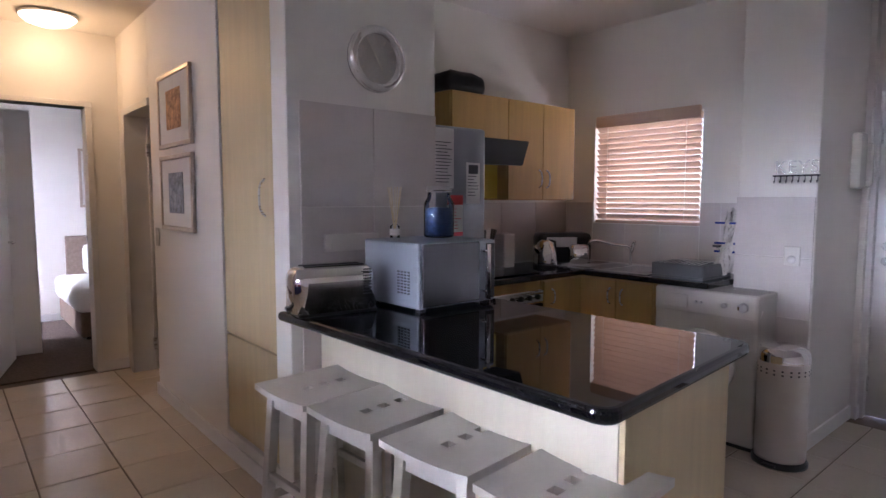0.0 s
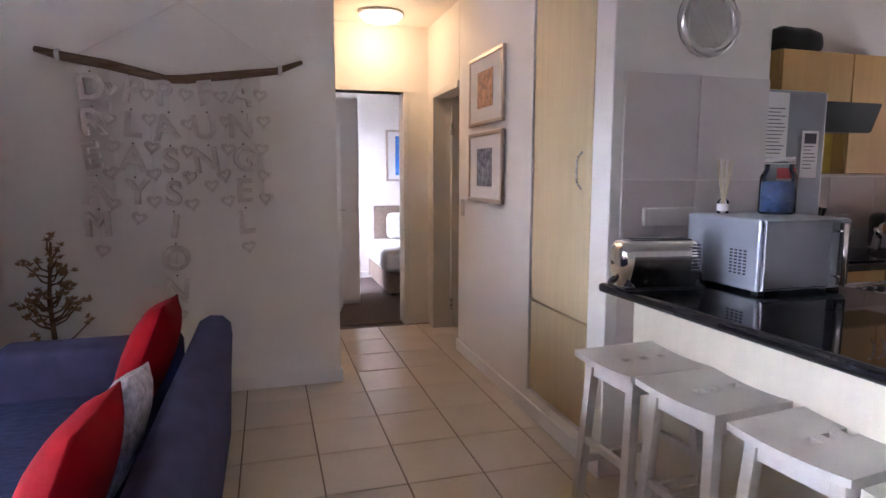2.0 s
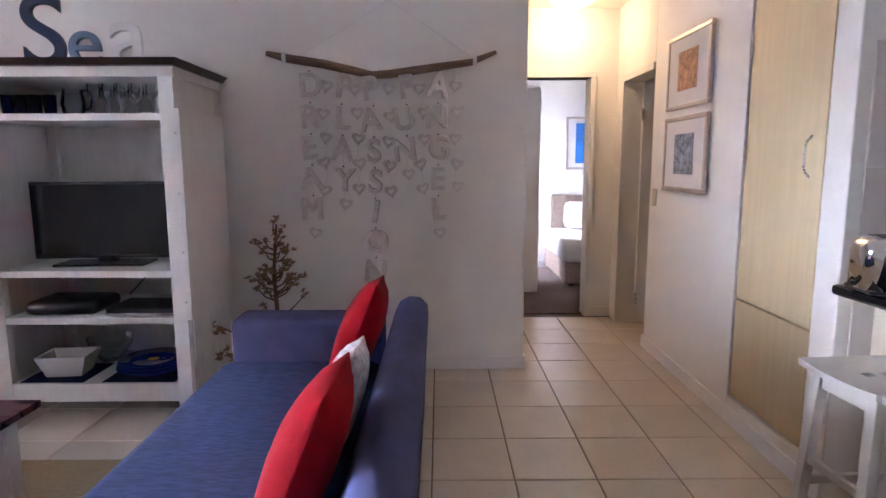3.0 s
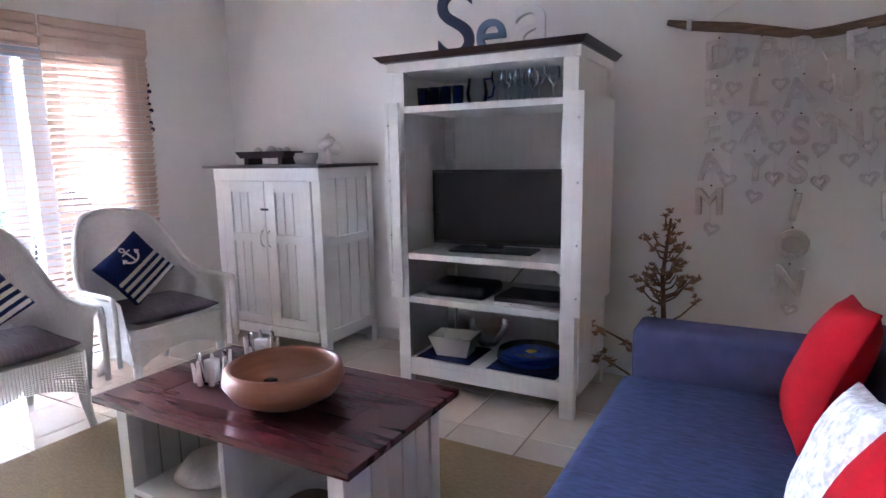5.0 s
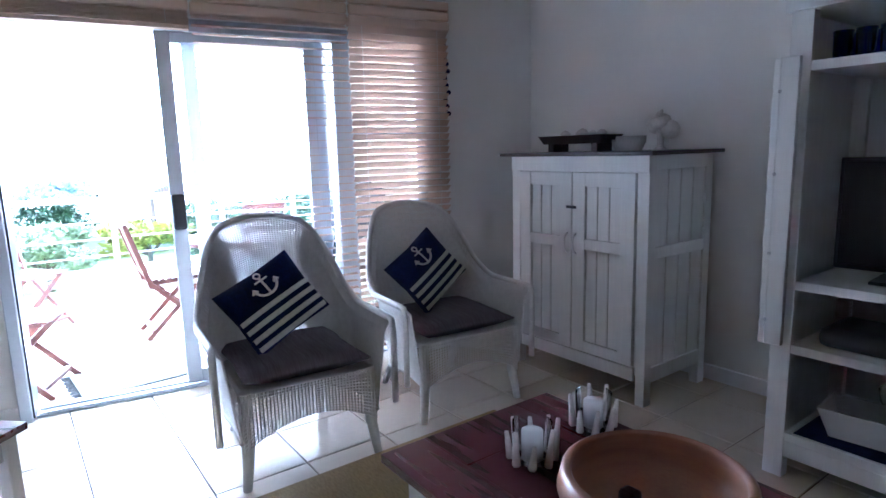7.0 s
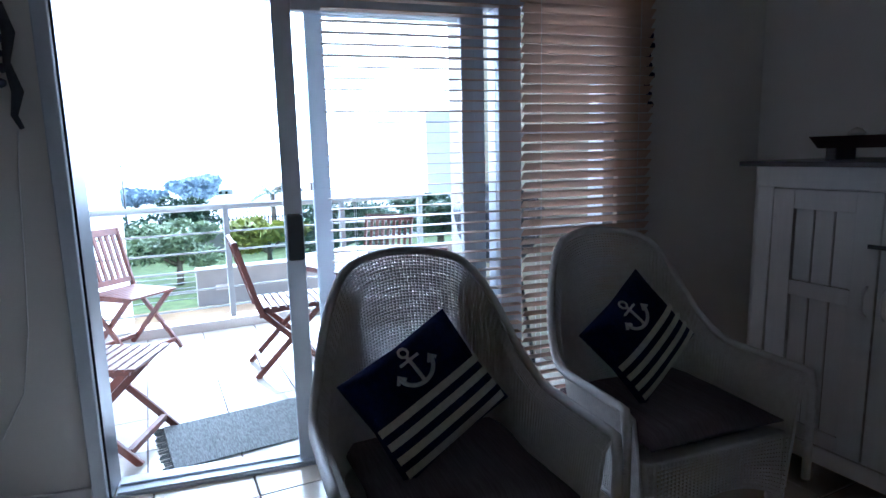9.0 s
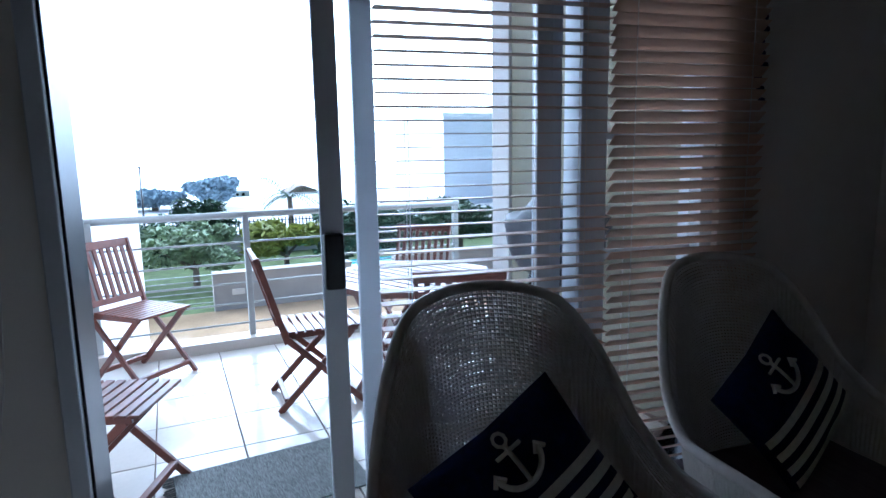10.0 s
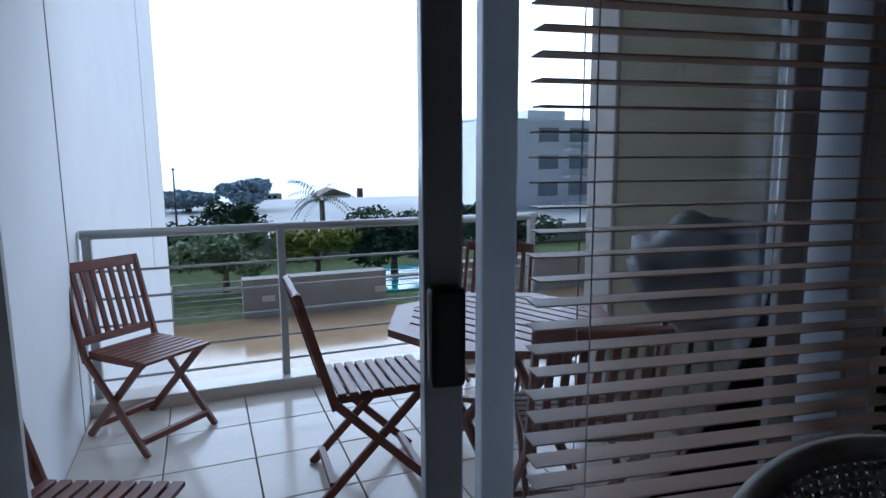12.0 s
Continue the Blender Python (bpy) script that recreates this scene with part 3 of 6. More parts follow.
box("feet", BLACK, 1.95, 2.4, 2.6, 3.0, 0.0, 0.02, 0.0, fr)


def notice(x0, x1, z0, z1, y, red=False, photo=False):
    p = empty("notice", label="printed notice stuck on the fridge", category="notice", group="notices on the fridge")
    box("sheet", PAPER, x0, x1, y - 0.0015, y, z0, z1, 0.0, p)
    if red:
        box("heading", REDP, x0, x1, y - 0.003, y - 0.0016, z1 - 0.05, z1, 0.0, p)
        box("footing", REDP, x0, x1, y - 0.003, y - 0.0016, z0, z0 + 0.02, 0.0, p)
    if photo:
        box("picture", INK, x0 + 0.015, x1 - 0.015, y - 0.003, y - 0.0016, z1 - 0.06, z1 - 0.012, 0.0, p)
    z = z1 - 0.075
    while z > z0 + 0.03:
        box("line", REDP if red else INK, x0 + 0.012, x1 - random.uniform(0.012, 0.05), y - 0.0028, y - 0.0016, z, z + 0.004, 0.0, p)
        z -= 0.017


notice(2.06, 2.21, 1.42, 1.73, 2.438)
notice(2.30, 2.40, 1.34, 1.56, 2.438, photo=True)
notice(2.165, 2.275, 1.17, 1.385, 2.438, red=True)

bag = empty("black_bag", label="black soft bag lying on the wall cupboards", category="bag")
bm = bmesh.new()
add_box(bm, 2.46, 2.76, 2.76, 3.0, 2.0, 2.13, 0.03)
bmesh.ops.subdivide_edges(bm, edges=list(bm.edges), cuts=2, use_grid_fill=True)
for v in bm.verts:
    n3 = noise.noise(v.co * 9) * 0.02
    v.co.z = max(2.001, v.co.z + n3)
    v.co.x += n3
finish(bm, "body", BLACK, True, bag)

# things on the bar
mw = empty("microwave", pose(0.135, 0.12, 0), label="silver microwave oven on the bar", category="microwave")
box("body", SILVER, 1.39, 1.80, 1.745, 2.12, 0.935, 1.195, 0.008, mw)
box("door", mat("smoked_mirror", (0.17, 0.17, 0.18), 0.22, 0.7, vary=0.05, bump=0.0), 1.40, 1.70, 1.728, 1.744, 0.945, 1.19, 0.004, mw)
box("door_panel", SILVER, 1.40, 1.79, 1.732, 1.743, 0.94, 1.193, 0.003, mw)
box("keypad", BLACK, 1.735, 1.785, 1.725, 1.731, 0.95, 1.18, 0.002, mw)
for z in (0.985, 1.15):
    tube("handle_post", CHROME, [(1.71, 1.73, z), (1.71, 1.685, z)], 0.006, 8, mw)
tube("handle", CHROME, [(1.71, 1.685, 0.955), (1.71, 1.685, 1.18)], 0.009, 10, mw)
for x in (1.42, 1.77):
    for y in (1.77, 2.09):
        box("foot", BLACK, x - 0.015, x + 0.015, y - 0.015, y + 0.015, 0.9222, 0.935, 0.002, mw)
for i in range(4):
    for j in range(8):
        box("vent", BLACK, 1.387, 1.3895, 1.80 + 0.022 * i, 1.812 + 0.022 * i, 0.99 + 0.012 * j, 0.996 + 0.012 * j, 0.0, mw)
to = empty("toaster", label="polished chrome long-slot toaster on the bar", category="toaster")
bm = bmesh.new()
add_box(bm, -0.17, 0.17, -0.08, 0.08, 0.012, 0.185, 0.0)
es = [e for e in bm.edges if abs(e.verts[0].co.z - 0.185) < 0.01 and abs(e.verts[1].co.z - 0.185) < 0.01 or abs(e.verts[0].co.z - e.verts[1].co.z) > 0.1]
bmesh.ops.bevel(bm, geom=es, offset=0.05, segments=6, profile=0.5, affect='EDGES')
TM = pose(1.30, 2.13, 0.9225, 0, 0, -8)
to.matrix_basis = TM
finish(bm, "body", CHROME, True, to)
boxes("slots", BLACK, [(-0.12, 0.12, -0.04, -0.012, 0.18, 0.1865), (-0.12, 0.12, 0.012, 0.04, 0.18, 0.1865)], 0.0, to)
box("base", BLACK, -0.16, 0.16, -0.08, 0.08, 0.0, 0.014, 0.004, to)
box("lever", BLACK, -0.185, -0.165, -0.015, 0.015, 0.02, 0.035, 0.004, to)
for j in range(9):
    box("vent", BLACK, 0.10, 0.135, -0.0812, -0.0795, 0.07 + 0.012 * j, 0.075 + 0.012 * j, 0.0, to)
jar = empty("glass_jar", pose(1.80, 2.07, 1.195), label="large glass jar with metal lid on the microwave", category="jar")
lathe("glass", WARE, [(0, 0.004), (0.06, 0.004), (0.066, 0.012), (0.066, 0.15), (0.05, 0.18), (0.05, 0.2)], 28, jar)
lathe("contents", mat("blue_sweets", (0.05, 0.09, 0.22), 0.4, vary=0.6, scale=60, bump=0.4), [(0, 0.012), (0.06, 0.012), (0.06, 0.13), (0, 0.135)], 24, jar)
lathe("lid", STEEL, [(0, 0.225), (0.052, 0.225), (0.055, 0.2), (0.05, 0.198)], 28, jar)
df = empty("reed_diffuser", pose(1.65, 2.19, 1.195), label="small bottle with reed sticks", category="diffuser")
lathe("bottle", WARE, [(0, 0), (0.022, 0), (0.022, 0.05), (0.009, 0.062), (0.009, 0.08)], 18, df)
lathe("label", PAPER, [(0.0225, 0.012), (0.0225, 0.04)], 18, df)
for i in range(7):
    a = i * 0.9
    tube("reed", MAPLE, [(0, 0, 0.01), (0.03 * math.cos(a), 0.03 * math.sin(a), 0.22)], 0.0016, 5, df)
tagged(box("wall_box", ENAMEL, 1.42, 1.70, 2.385, 2.409, 1.13, 1.21, 0.004), "white socket box on the tiled wall", "socket")

# clock
ck = empty("wall_clock", pose(1.70, 2.405, 2.0, 90, 0, 0), label="round brushed steel wall clock", category="clock")
lathe("rim", STEEL, [(0.112, 0.006), (0.112, 0.03), (0.128, 0.042), (0.145, 0.035), (0.15, 0.015), (0.15, 0.0), (0.0, 0.0)], 48, ck)
lathe("dial", mat("spun_silver_dial", (0.62, 0.60, 0.58), 0.3, 0.9, vary=0.1, scale=4, bump=0.02), [(0, 0.012), (0.115, 0.012)], 48, ck)
for i in range(12):
    a = math.radians(30 * i)
    bm = bmesh.new()
    add_box(bm, -0.004, 0.004, 0.08, 0.104, 0.0125, 0.0145)
    finish(bm, "hour_mark", ENAMEL, False, ck, pose(0, 0, 0, 0, 0, 30 * i))
box("hour_hand", ENAMEL, -0.004, 0.004, -0.01, 0.055, 0.016, 0.018, 0.0, ck, pose(0, 0, 0, 0, 0, -150))
box("minute_hand", ENAMEL, -0.003, 0.003, -0.01, 0.085, 0.019, 0.021, 0.0, ck, pose(0, 0, 0, 0, 0, 35))


def picture(name, label, m, w, h, art, mount=0.07):
    p = empty(name, m, label=label, category="picture")
    f = 0.028
    boxes("frame", GILT, [(-w / 2, w / 2, 0, 0.025, -h / 2, -h / 2 + f), (-w / 2, w / 2, 0, 0.025, h / 2 - f, h / 2), (-w / 2, -w / 2 + f, 0.001, 0.024, -h / 2 + f, h / 2 - f), (w / 2 - f, w / 2, 0.001, 0.024, -h / 2 + f, h / 2 - f)], 0.006, p)
    box("mount", PAPER, -w / 2 + f, w / 2 - f, 0.008, 0.012, -h / 2 + f, h / 2 - f, 0.0, p)
    k = f + mount
    box("print", art, -w / 2 + k * 1.6, w / 2 - k * 1.6, 0.005, 0.0078, -h / 2 + k, h / 2 - k, 0.0, p)
    return p


picture("framed_print", "silver framed print of a cottage on the wall", pose(1.232, 3.87, 1.90, 0, 0, -90), 0.62, 0.45, ORANGE, 0.08)
picture("framed_print", "silver framed print of red roofs on the wall", pose(1.232, 3.87, 1.40, 0, 0, -90), 0.62, 0.46, SEAPIC, 0.08)
picture("framed_print", "wood framed blue print on the bedroom wall", pose(1.62, 7.87, 1.60, 0, 0, 0), 0.50, 0.66, BLUEPIC, 0.05)
tagged(box("light_switch", ENAMEL, 1.252, 1.259, 4.33, 4.40, 1.05, 1.17, 0.002), "white light switch plate", "switch")

# passage lamp
cl = empty("ceiling_lamp", pose(0.78, 5.0, H), label="round opal glass ceiling lamp, lit", category="lamp")
lathe("shade", LAMPG, [(0, -0.085), (0.07, -0.08), (0.13, -0.06), (0.165, -0.03), (0.17, -0.018)], 36, cl)
lathe("rim", STEEL, [(0.165, -0.022), (0.178, -0.02), (0.178, -0.002), (0.1, 0.0)], 36, cl)

# bedroom
bed = empty("bed", label="double bed with white linen on a taupe base", category="bed")
boxes("base", TAUPE, [(1.12, 2.9, 6.55, 7.86, 0.04, 0.30)], 0.02, bed)
bm = bmesh.new()
add_box(bm, 1.08, 2.94, 6.5, 7.86, 0.28, 0.52, 0.06)
finish(bm, "linen", BLANKET, True, bed)
bm = bmesh.new()
add_box(bm, 1.35, 1.75, 7.55, 7.84, 0.53, 0.86, 0.06)
finish(bm, "pillow", BLANKET, True, bed)
box("headboard", TAUPE, 1.2, 2.9, 7.84, 7.88, 0.2, 0.95, 0.01, bed)
for x in (1.2, 2.8):
    for y in (6.65, 7.75):
        box("leg", DARKTOP, x - 0.03, x + 0.03, y - 0.03, y + 0.03, 0.006, 0.05, 0.002, bed)
wd = empty("wardrobe", label="white bedroom wardrobe with plain doors", category="wardrobe")
box("body", TRIM, -0.55, 0.78, 6.32, 6.9, 0.006, 2.12, 0.004, wd)
box("door", TRIM, -0.54, 0.36, 6.298, 6.318, 0.05, 2.1, 0.003, wd)
box("door", TRIM, 0.365, 0.775, 6.298, 6.318, 0.05, 2.1, 0.003, wd)
lathe("knob", STEEL, [(0, 0), (0.012, 0), (0.012, 0.02), (0, 0.022)], 12, wd, pose(0.41, 6.298, 1.05, 90, 0, 0))


# ---- stools ----
def stool(m):
    s = empty("bar_stool", m, label="white painted wooden bar stool with slotted seat", category="stool", group="stools at the bar")
    bm = bmesh.new()
    nx, ny = 10, 10
    W, D = 0.345, 0.38
    grid = [[(-D / 2 + D * j / ny, -W / 2 + W * i / nx) for j in range(ny + 1)] for i in range(nx + 1)]
    holes = {(5, 3), (5, 5), (5, 7)}
    vt, vb = {}, {}
    for i in range(nx + 1):
        for j in range(ny + 1):
            x, y = grid[i][j]
            z = 0.65 + 0.011 * (2 * y / W) ** 2
            vt[i, j] = bm.verts.new((x, y, z))
            vb[i, j] = bm.verts.new((x, y, z - 0.022))
    cells = {(i, j) for i in range(nx) for j in range(ny)} - holes
    for i, j in cells:
        bm.faces.new((vt[i, j], vt[i + 1, j], vt[i + 1, j + 1], vt[i, j + 1]))
        bm.faces.new((vb[i, j], vb[i, j + 1], vb[i + 1, j + 1], vb[i + 1, j]))
        for a, b, c in (((i, j), (i + 1, j), (i, j - 1)), ((i + 1, j), (i + 1, j + 1), (i + 1, j)), ((i + 1, j + 1), (i, j + 1), (i, j + 1)), ((i, j + 1), (i, j), (i - 1, j))):
            if c not in cells:
                bm.faces.new((vt[a], vb[a], vb[b], vt[b]))
    finish(bm, "seat", STOOLP, False, s)
    for sx in (-1, 1):
        for sy in (-1, 1):
            bm = bmesh.new()
            add_box(bm, -0.019, 0.019, -0.019, 0.019, 0, 0.655, 0.003)
            for v in bm.verts:
                k = 1 - v.co.z / 0.655
                v.co.x += sx * (0.135 + 0.04 * k)
                v.co.y += sy * (0.12 + 0.03 * k)
            finish(bm, "leg", STOOLP, False, s)
    for sy in (-1, 1):
        box("apron", STOOLP, -0.12, 0.12, sy * 0.122 - 0.009, sy * 0.122 + 0.009, 0.57, 0.645, 0.003, s)
        box("rung", STOOLP, -0.15, 0.15, sy * 0.141 - 0.01, sy * 0.141 + 0.01, 0.20, 0.23, 0.003, s)
    for sx in (-1, 1):
        box("apron", STOOLP, sx * 0.138 - 0.009, sx * 0.138 + 0.009, -0.115, 0.115, 0.57, 0.63, 0.003, s)
        box("rung", STOOLP, sx * 0.157 - 0.01, sx * 0.157 + 0.01, -0.13, 0.13, 0.29, 0.32, 0.003, s)
    return s


st = stool(pose(1.225, 2.08, 0, 0, 0, 4))
copy_thing(st, pose(1.262, 1.73, 0, 0, 0, 5))
copy_thing(st, pose(1.295, 1.345, 0, 0, 0, 6))
copy_thing(st, pose(1.315, 0.965, 0, 0, 0, 5))


# ---- living room ----
def tongued_panel(name, w, h, boards, parent, m, t=0.014):
    """Upright boards with grooves between, facing -y."""
    bm = bmesh.new()
    bw = w / boards
    for i in range(boards):
        add_box(bm, -w / 2 + i * bw + 0.003, -w / 2 + (i + 1) * bw - 0.003, -t, 0, 0, h, 0.003)
    finish(bm, name, WHITE, False, parent, m)
    # dark sheet seen through the gaps, colouring in the groove shade
    box(name + "_backing", GROOVE, -w / 2, w / 2, -0.004, -0.001, 0, h, 0.0, parent, m)


def tv_cabinet():
    c = empty("tv_cabinet", label="tall white wooden television cabinet with dark top, doors folded back", category="cabinet")
    x0, x1, y0, y1 = -2.60, -1.57, 3.25, 3.86
    bm = bmesh.new()
    add_box(bm, x0 - 0.06, x1 + 0.06, y0 - 0.09, y1 + 0.01, 1.825, 1.855, 0.0)
    for v in bm.verts:
        if v.co.z < 1.84:
            v.co.x += 0.03 if v.co.x < -2 else -0.03
            v.co.y += 0.03 if v.co.y < 3.5 else 0
    finish(bm, "top", DARKTOP, False, c)
    box("cornice", WHITE, x0 - 0.015, x1 + 0.015, y0 - 0.02, y1, 1.775, 1.826, 0.004, c)
    for x in (x0, x1 - 0.075):
        bm = bmesh.new()
        add_box(bm, x, x + 0.075, y0, y0 + 0.05, 0.0, 1.776, 0.003)
        finish(bm, "post", WHITE, False, c)
        box("back_post", WHITE, x, x + 0.075, y1 - 0.05, y1, 0.0, 1.776, 0.003, c)
    for s, x in ((-1, x0 + 0.012), (1, x1 - 0.012)):
        box("side", WHITE, x - 0.008, x + 0.008, y0 + 0.05, y1 - 0.05, 0.11, 1.776, 0.0, c)
        tongued_panel("side_boards", y1 - y0 - 0.1, 0.44, 5, c, pose(x + s * 0.008, (y0 + y1) / 2, 0.11, 0, 0, 90 * s))
    box("back", WHITE, x0 + 0.02, x1 - 0.02, y1 - 0.02, y1 - 0.005, 0.11, 1.776, 0.0, c)
    for z in (0.155, 0.515, 0.765, 1.565):
        box("shelf", WHITE, x0 + 0.07, x1 - 0.07, y0 + 0.004, y1 - 0.02, z, z + 0.035, 0.003, c)
    bm = bmesh.new()
    add_box(bm, x0 + 0.07, x1 - 0.07, y0 + 0.003, y0 + 0.03, 0.09, 0.157, 0.003)
    finish(bm, "apron", WHITE, False, c)
    for s, x in ((-1, x0 - 0.012), (1, x1 + 0.012)):
        d = box("folded_door", WHITE, x - 0.012 + 0.012 * s, x + 0.012 + 0.012 * s, y0 - 0.03, y1 - 0.04, 0.545, 1.62, 0.003, c)
        for z in (0.64, 0.9, 1.2, 1.5):
            lathe("screw", STEEL, [(0, 0), (0.007, 0), (0.006, 0.003), (0, 0.004)], 10, d, pose(x, y0 - 0.03, z, 90, 0, 0))
    box("door_edge", WHITE, x1 - 0.055, x1 + 0.02, y0 - 0.028, y0 - 0.006, 0.545, 1.62, 0.003, c)
    box("door_edge", WHITE, x0 - 0.02, x0 + 0.05, y0 - 0.028, y0 - 0.006, 0.545, 1.62, 0.003, c)
    return c


tv_cabinet()
tv = empty("television", pose(-2.10, 3.50, 0.80, 0, 0, 4), label="black flat television on its stand", category="television")
box("bezel", BLACK, -0.385, 0.385, -0.005, 0.03, 0.03, 0.455, 0.006, tv)
box("screen", SCREEN, -0.37, 0.37, -0.007, -0.0045, 0.05, 0.44, 0.0, tv)
box("foot", BLACK, -0.24, 0.24, -0.12, 0.08, 0.0005, 0.014, 0.006, tv)
box("neck", BLACK, -0.05, 0.05, -0.01, 0.03, 0.012, 0.05, 0.004, tv)
box("badge", STEEL, -0.025, 0.025, -0.008, -0.006, 0.038, 0.043, 0.0, tv)
bm = bmesh.new()
add_box(bm, -2.46, -2.08, 3.30, 3.58, 0.5505, 0.625, 0.03)
tagged(finish(bm, "decoder", BLACK, True), "black rounded set-top decoder on the shelf", "decoder")
dv = empty("disc_player", label="slim black disc player with silver front", category="player")
box("body", BLACK, -2.02, -1.66, 3.29, 3.55, 0.551, 0.592, 0.004, dv)
box("silver_front", STEEL, -2.02, -1.66, 3.284, 3.291, 0.553, 0.566, 0.001, dv)
tagged(tube("cable", BLACK, [(-2.05, 3.6, 0.60), (-2.0, 3.75, 0.70), (-1.9, 3.7, 0.72), (-1.8, 3.78, 0.62), (-1.72, 3.7, 0.60)], 0.004, 6), "black cable behind the players", "cable")
for x0, x1 in ((-2.50, -2.16), (-2.06, -1.67)):
    tagged(box("place_mat", NAVY, x0, x1, 3.27, 3.58, 0.1905, 0.194, 0.001), "navy cloth place mat on the shelf", "mat", "mats on the shelf")
bm = bmesh.new()
add_box(bm, -0.13, 0.13, -0.10, 0.10, 0, 0.115, 0.0)
for v in bm.verts:
    if v.co.z < 0.05:
        v.co.x *= 0.7
        v.co.y *= 0.7
top = max(bm.faces, key=lambda f: f.calc_center_median().z)
bmesh.ops.inset_region(bm, faces=[top], thickness=0.012)
r = bmesh.ops.extrude_face_region(bm, geom=[top])
for v in [g for g in r["geom"] if isinstance(g, bmesh.types.BMVert)]:
    v.co.z -= 0.09
    v.co.x *= 0.8
    v.co.y *= 0.8
bmesh.ops.delete(bm, geom=[top], context='FACES_ONLY') if top.is_valid else None
tagged(finish(bm, "serving_bowl", ENAMEL, False, None, pose(-2.32, 3.42, 0.195, 0, 0, 6)), "white square serving bowl on the mat", "bowl")
lathe_b = empty("glass_bowl", pose(-2.22, 3.66, 0.1905), label="clear glass bowl at the back of the shelf", category="bowl")
lathe("glass", WARE, [(0, 0), (0.06, 0.0), (0.12, 0.10), (0.125, 0.14)], 28, lathe_b)
for k, (r, z) in enumerate(((0.15, 0.1945), (0.19, 0.215), (0.185, 0.235), (0.18, 0.252))):
    p = empty("plate", pose(-1.87, 3.46, z), label="cobalt blue dinner plate in a stack", category="plate", group="stack of plates")
    lathe("dish", BLUEG, [(0, 0.0), (r * 0.6, 0.0), (r, 0.014), (r, 0.018), (r * 0.6, 0.006), (0, 0.006)], 36, p)
lathe("centre_mark", YELLOW, [(0, 0.0065), (0.03, 0.0068)], 20, p)
for i in range(6):
    g = empty("blue_tumbler", pose(-2.47 + 0.072 * (i % 4), 3.36 + 0.10 * (i // 4), 1.6005), label="blue glass tumbler on the top shelf", category="glass", group="blue tumblers")
    lathe("glass", BLUEW, [(0, 0.002), (0.028, 0.002), (0.033, 0.10), (0.031, 0.10), (0.026, 0.008)], 18, g)
jg = empty("glass_jug", pose(-2.17, 3.42, 1.6005), label="clear glass jug with blue handle", category="jug")
lathe("glass", WARE, [(0, 0.002), (0.05, 0.002), (0.06, 0.06), (0.045, 0.14)], 22, jg)
tube("handle", BLUEW, [(0.05, 0, 0.13), (0.09, 0, 0.13), (0.10, 0, 0.09), (0.09, 0, 0.04), (0.055, 0, 0.03)], 0.006, 8, jg)
for i in range(8):
    g = empty("wine_glass", pose(-2.03 + 0.075 * (i % 5), 3.37 + 0.11 * (i // 5), 1.6005), label="clear stemmed wine glass on the top shelf", category="glass", group="wine glasses")
    lathe("glass", WARE, [(0, 0.001), (0.03, 0.002), (0.004, 0.008), (0.004, 0.07), (0.03, 0.10), (0.034, 0.13), (0.028, 0.16)], 18, g)
SEA_D = mat("slate_blue_paint", (0.03, 0.045, 0.10), 0.5, vary=0.2)
SEA_M = mat("mid_blue_paint", (0.16, 0.24, 0.38), 0.5, vary=0.15)
for ch, x, mt, sz, lab in (("S", -2.31, SEA_D, 0.52, "dark blue"), ("e", -2.10, SEA_M, 0.38, "mid blue"), ("a", -1.87, TRIM, 0.48, "white")):
    tagged(words("wooden_letter", ch, sz, 0.014, mt, pose(x, 3.45, 1.858, 90, 0, 6), bevel=0.002), "%s painted wooden letter standing on the cabinet" % lab, "letter", "letters on the cabinet")


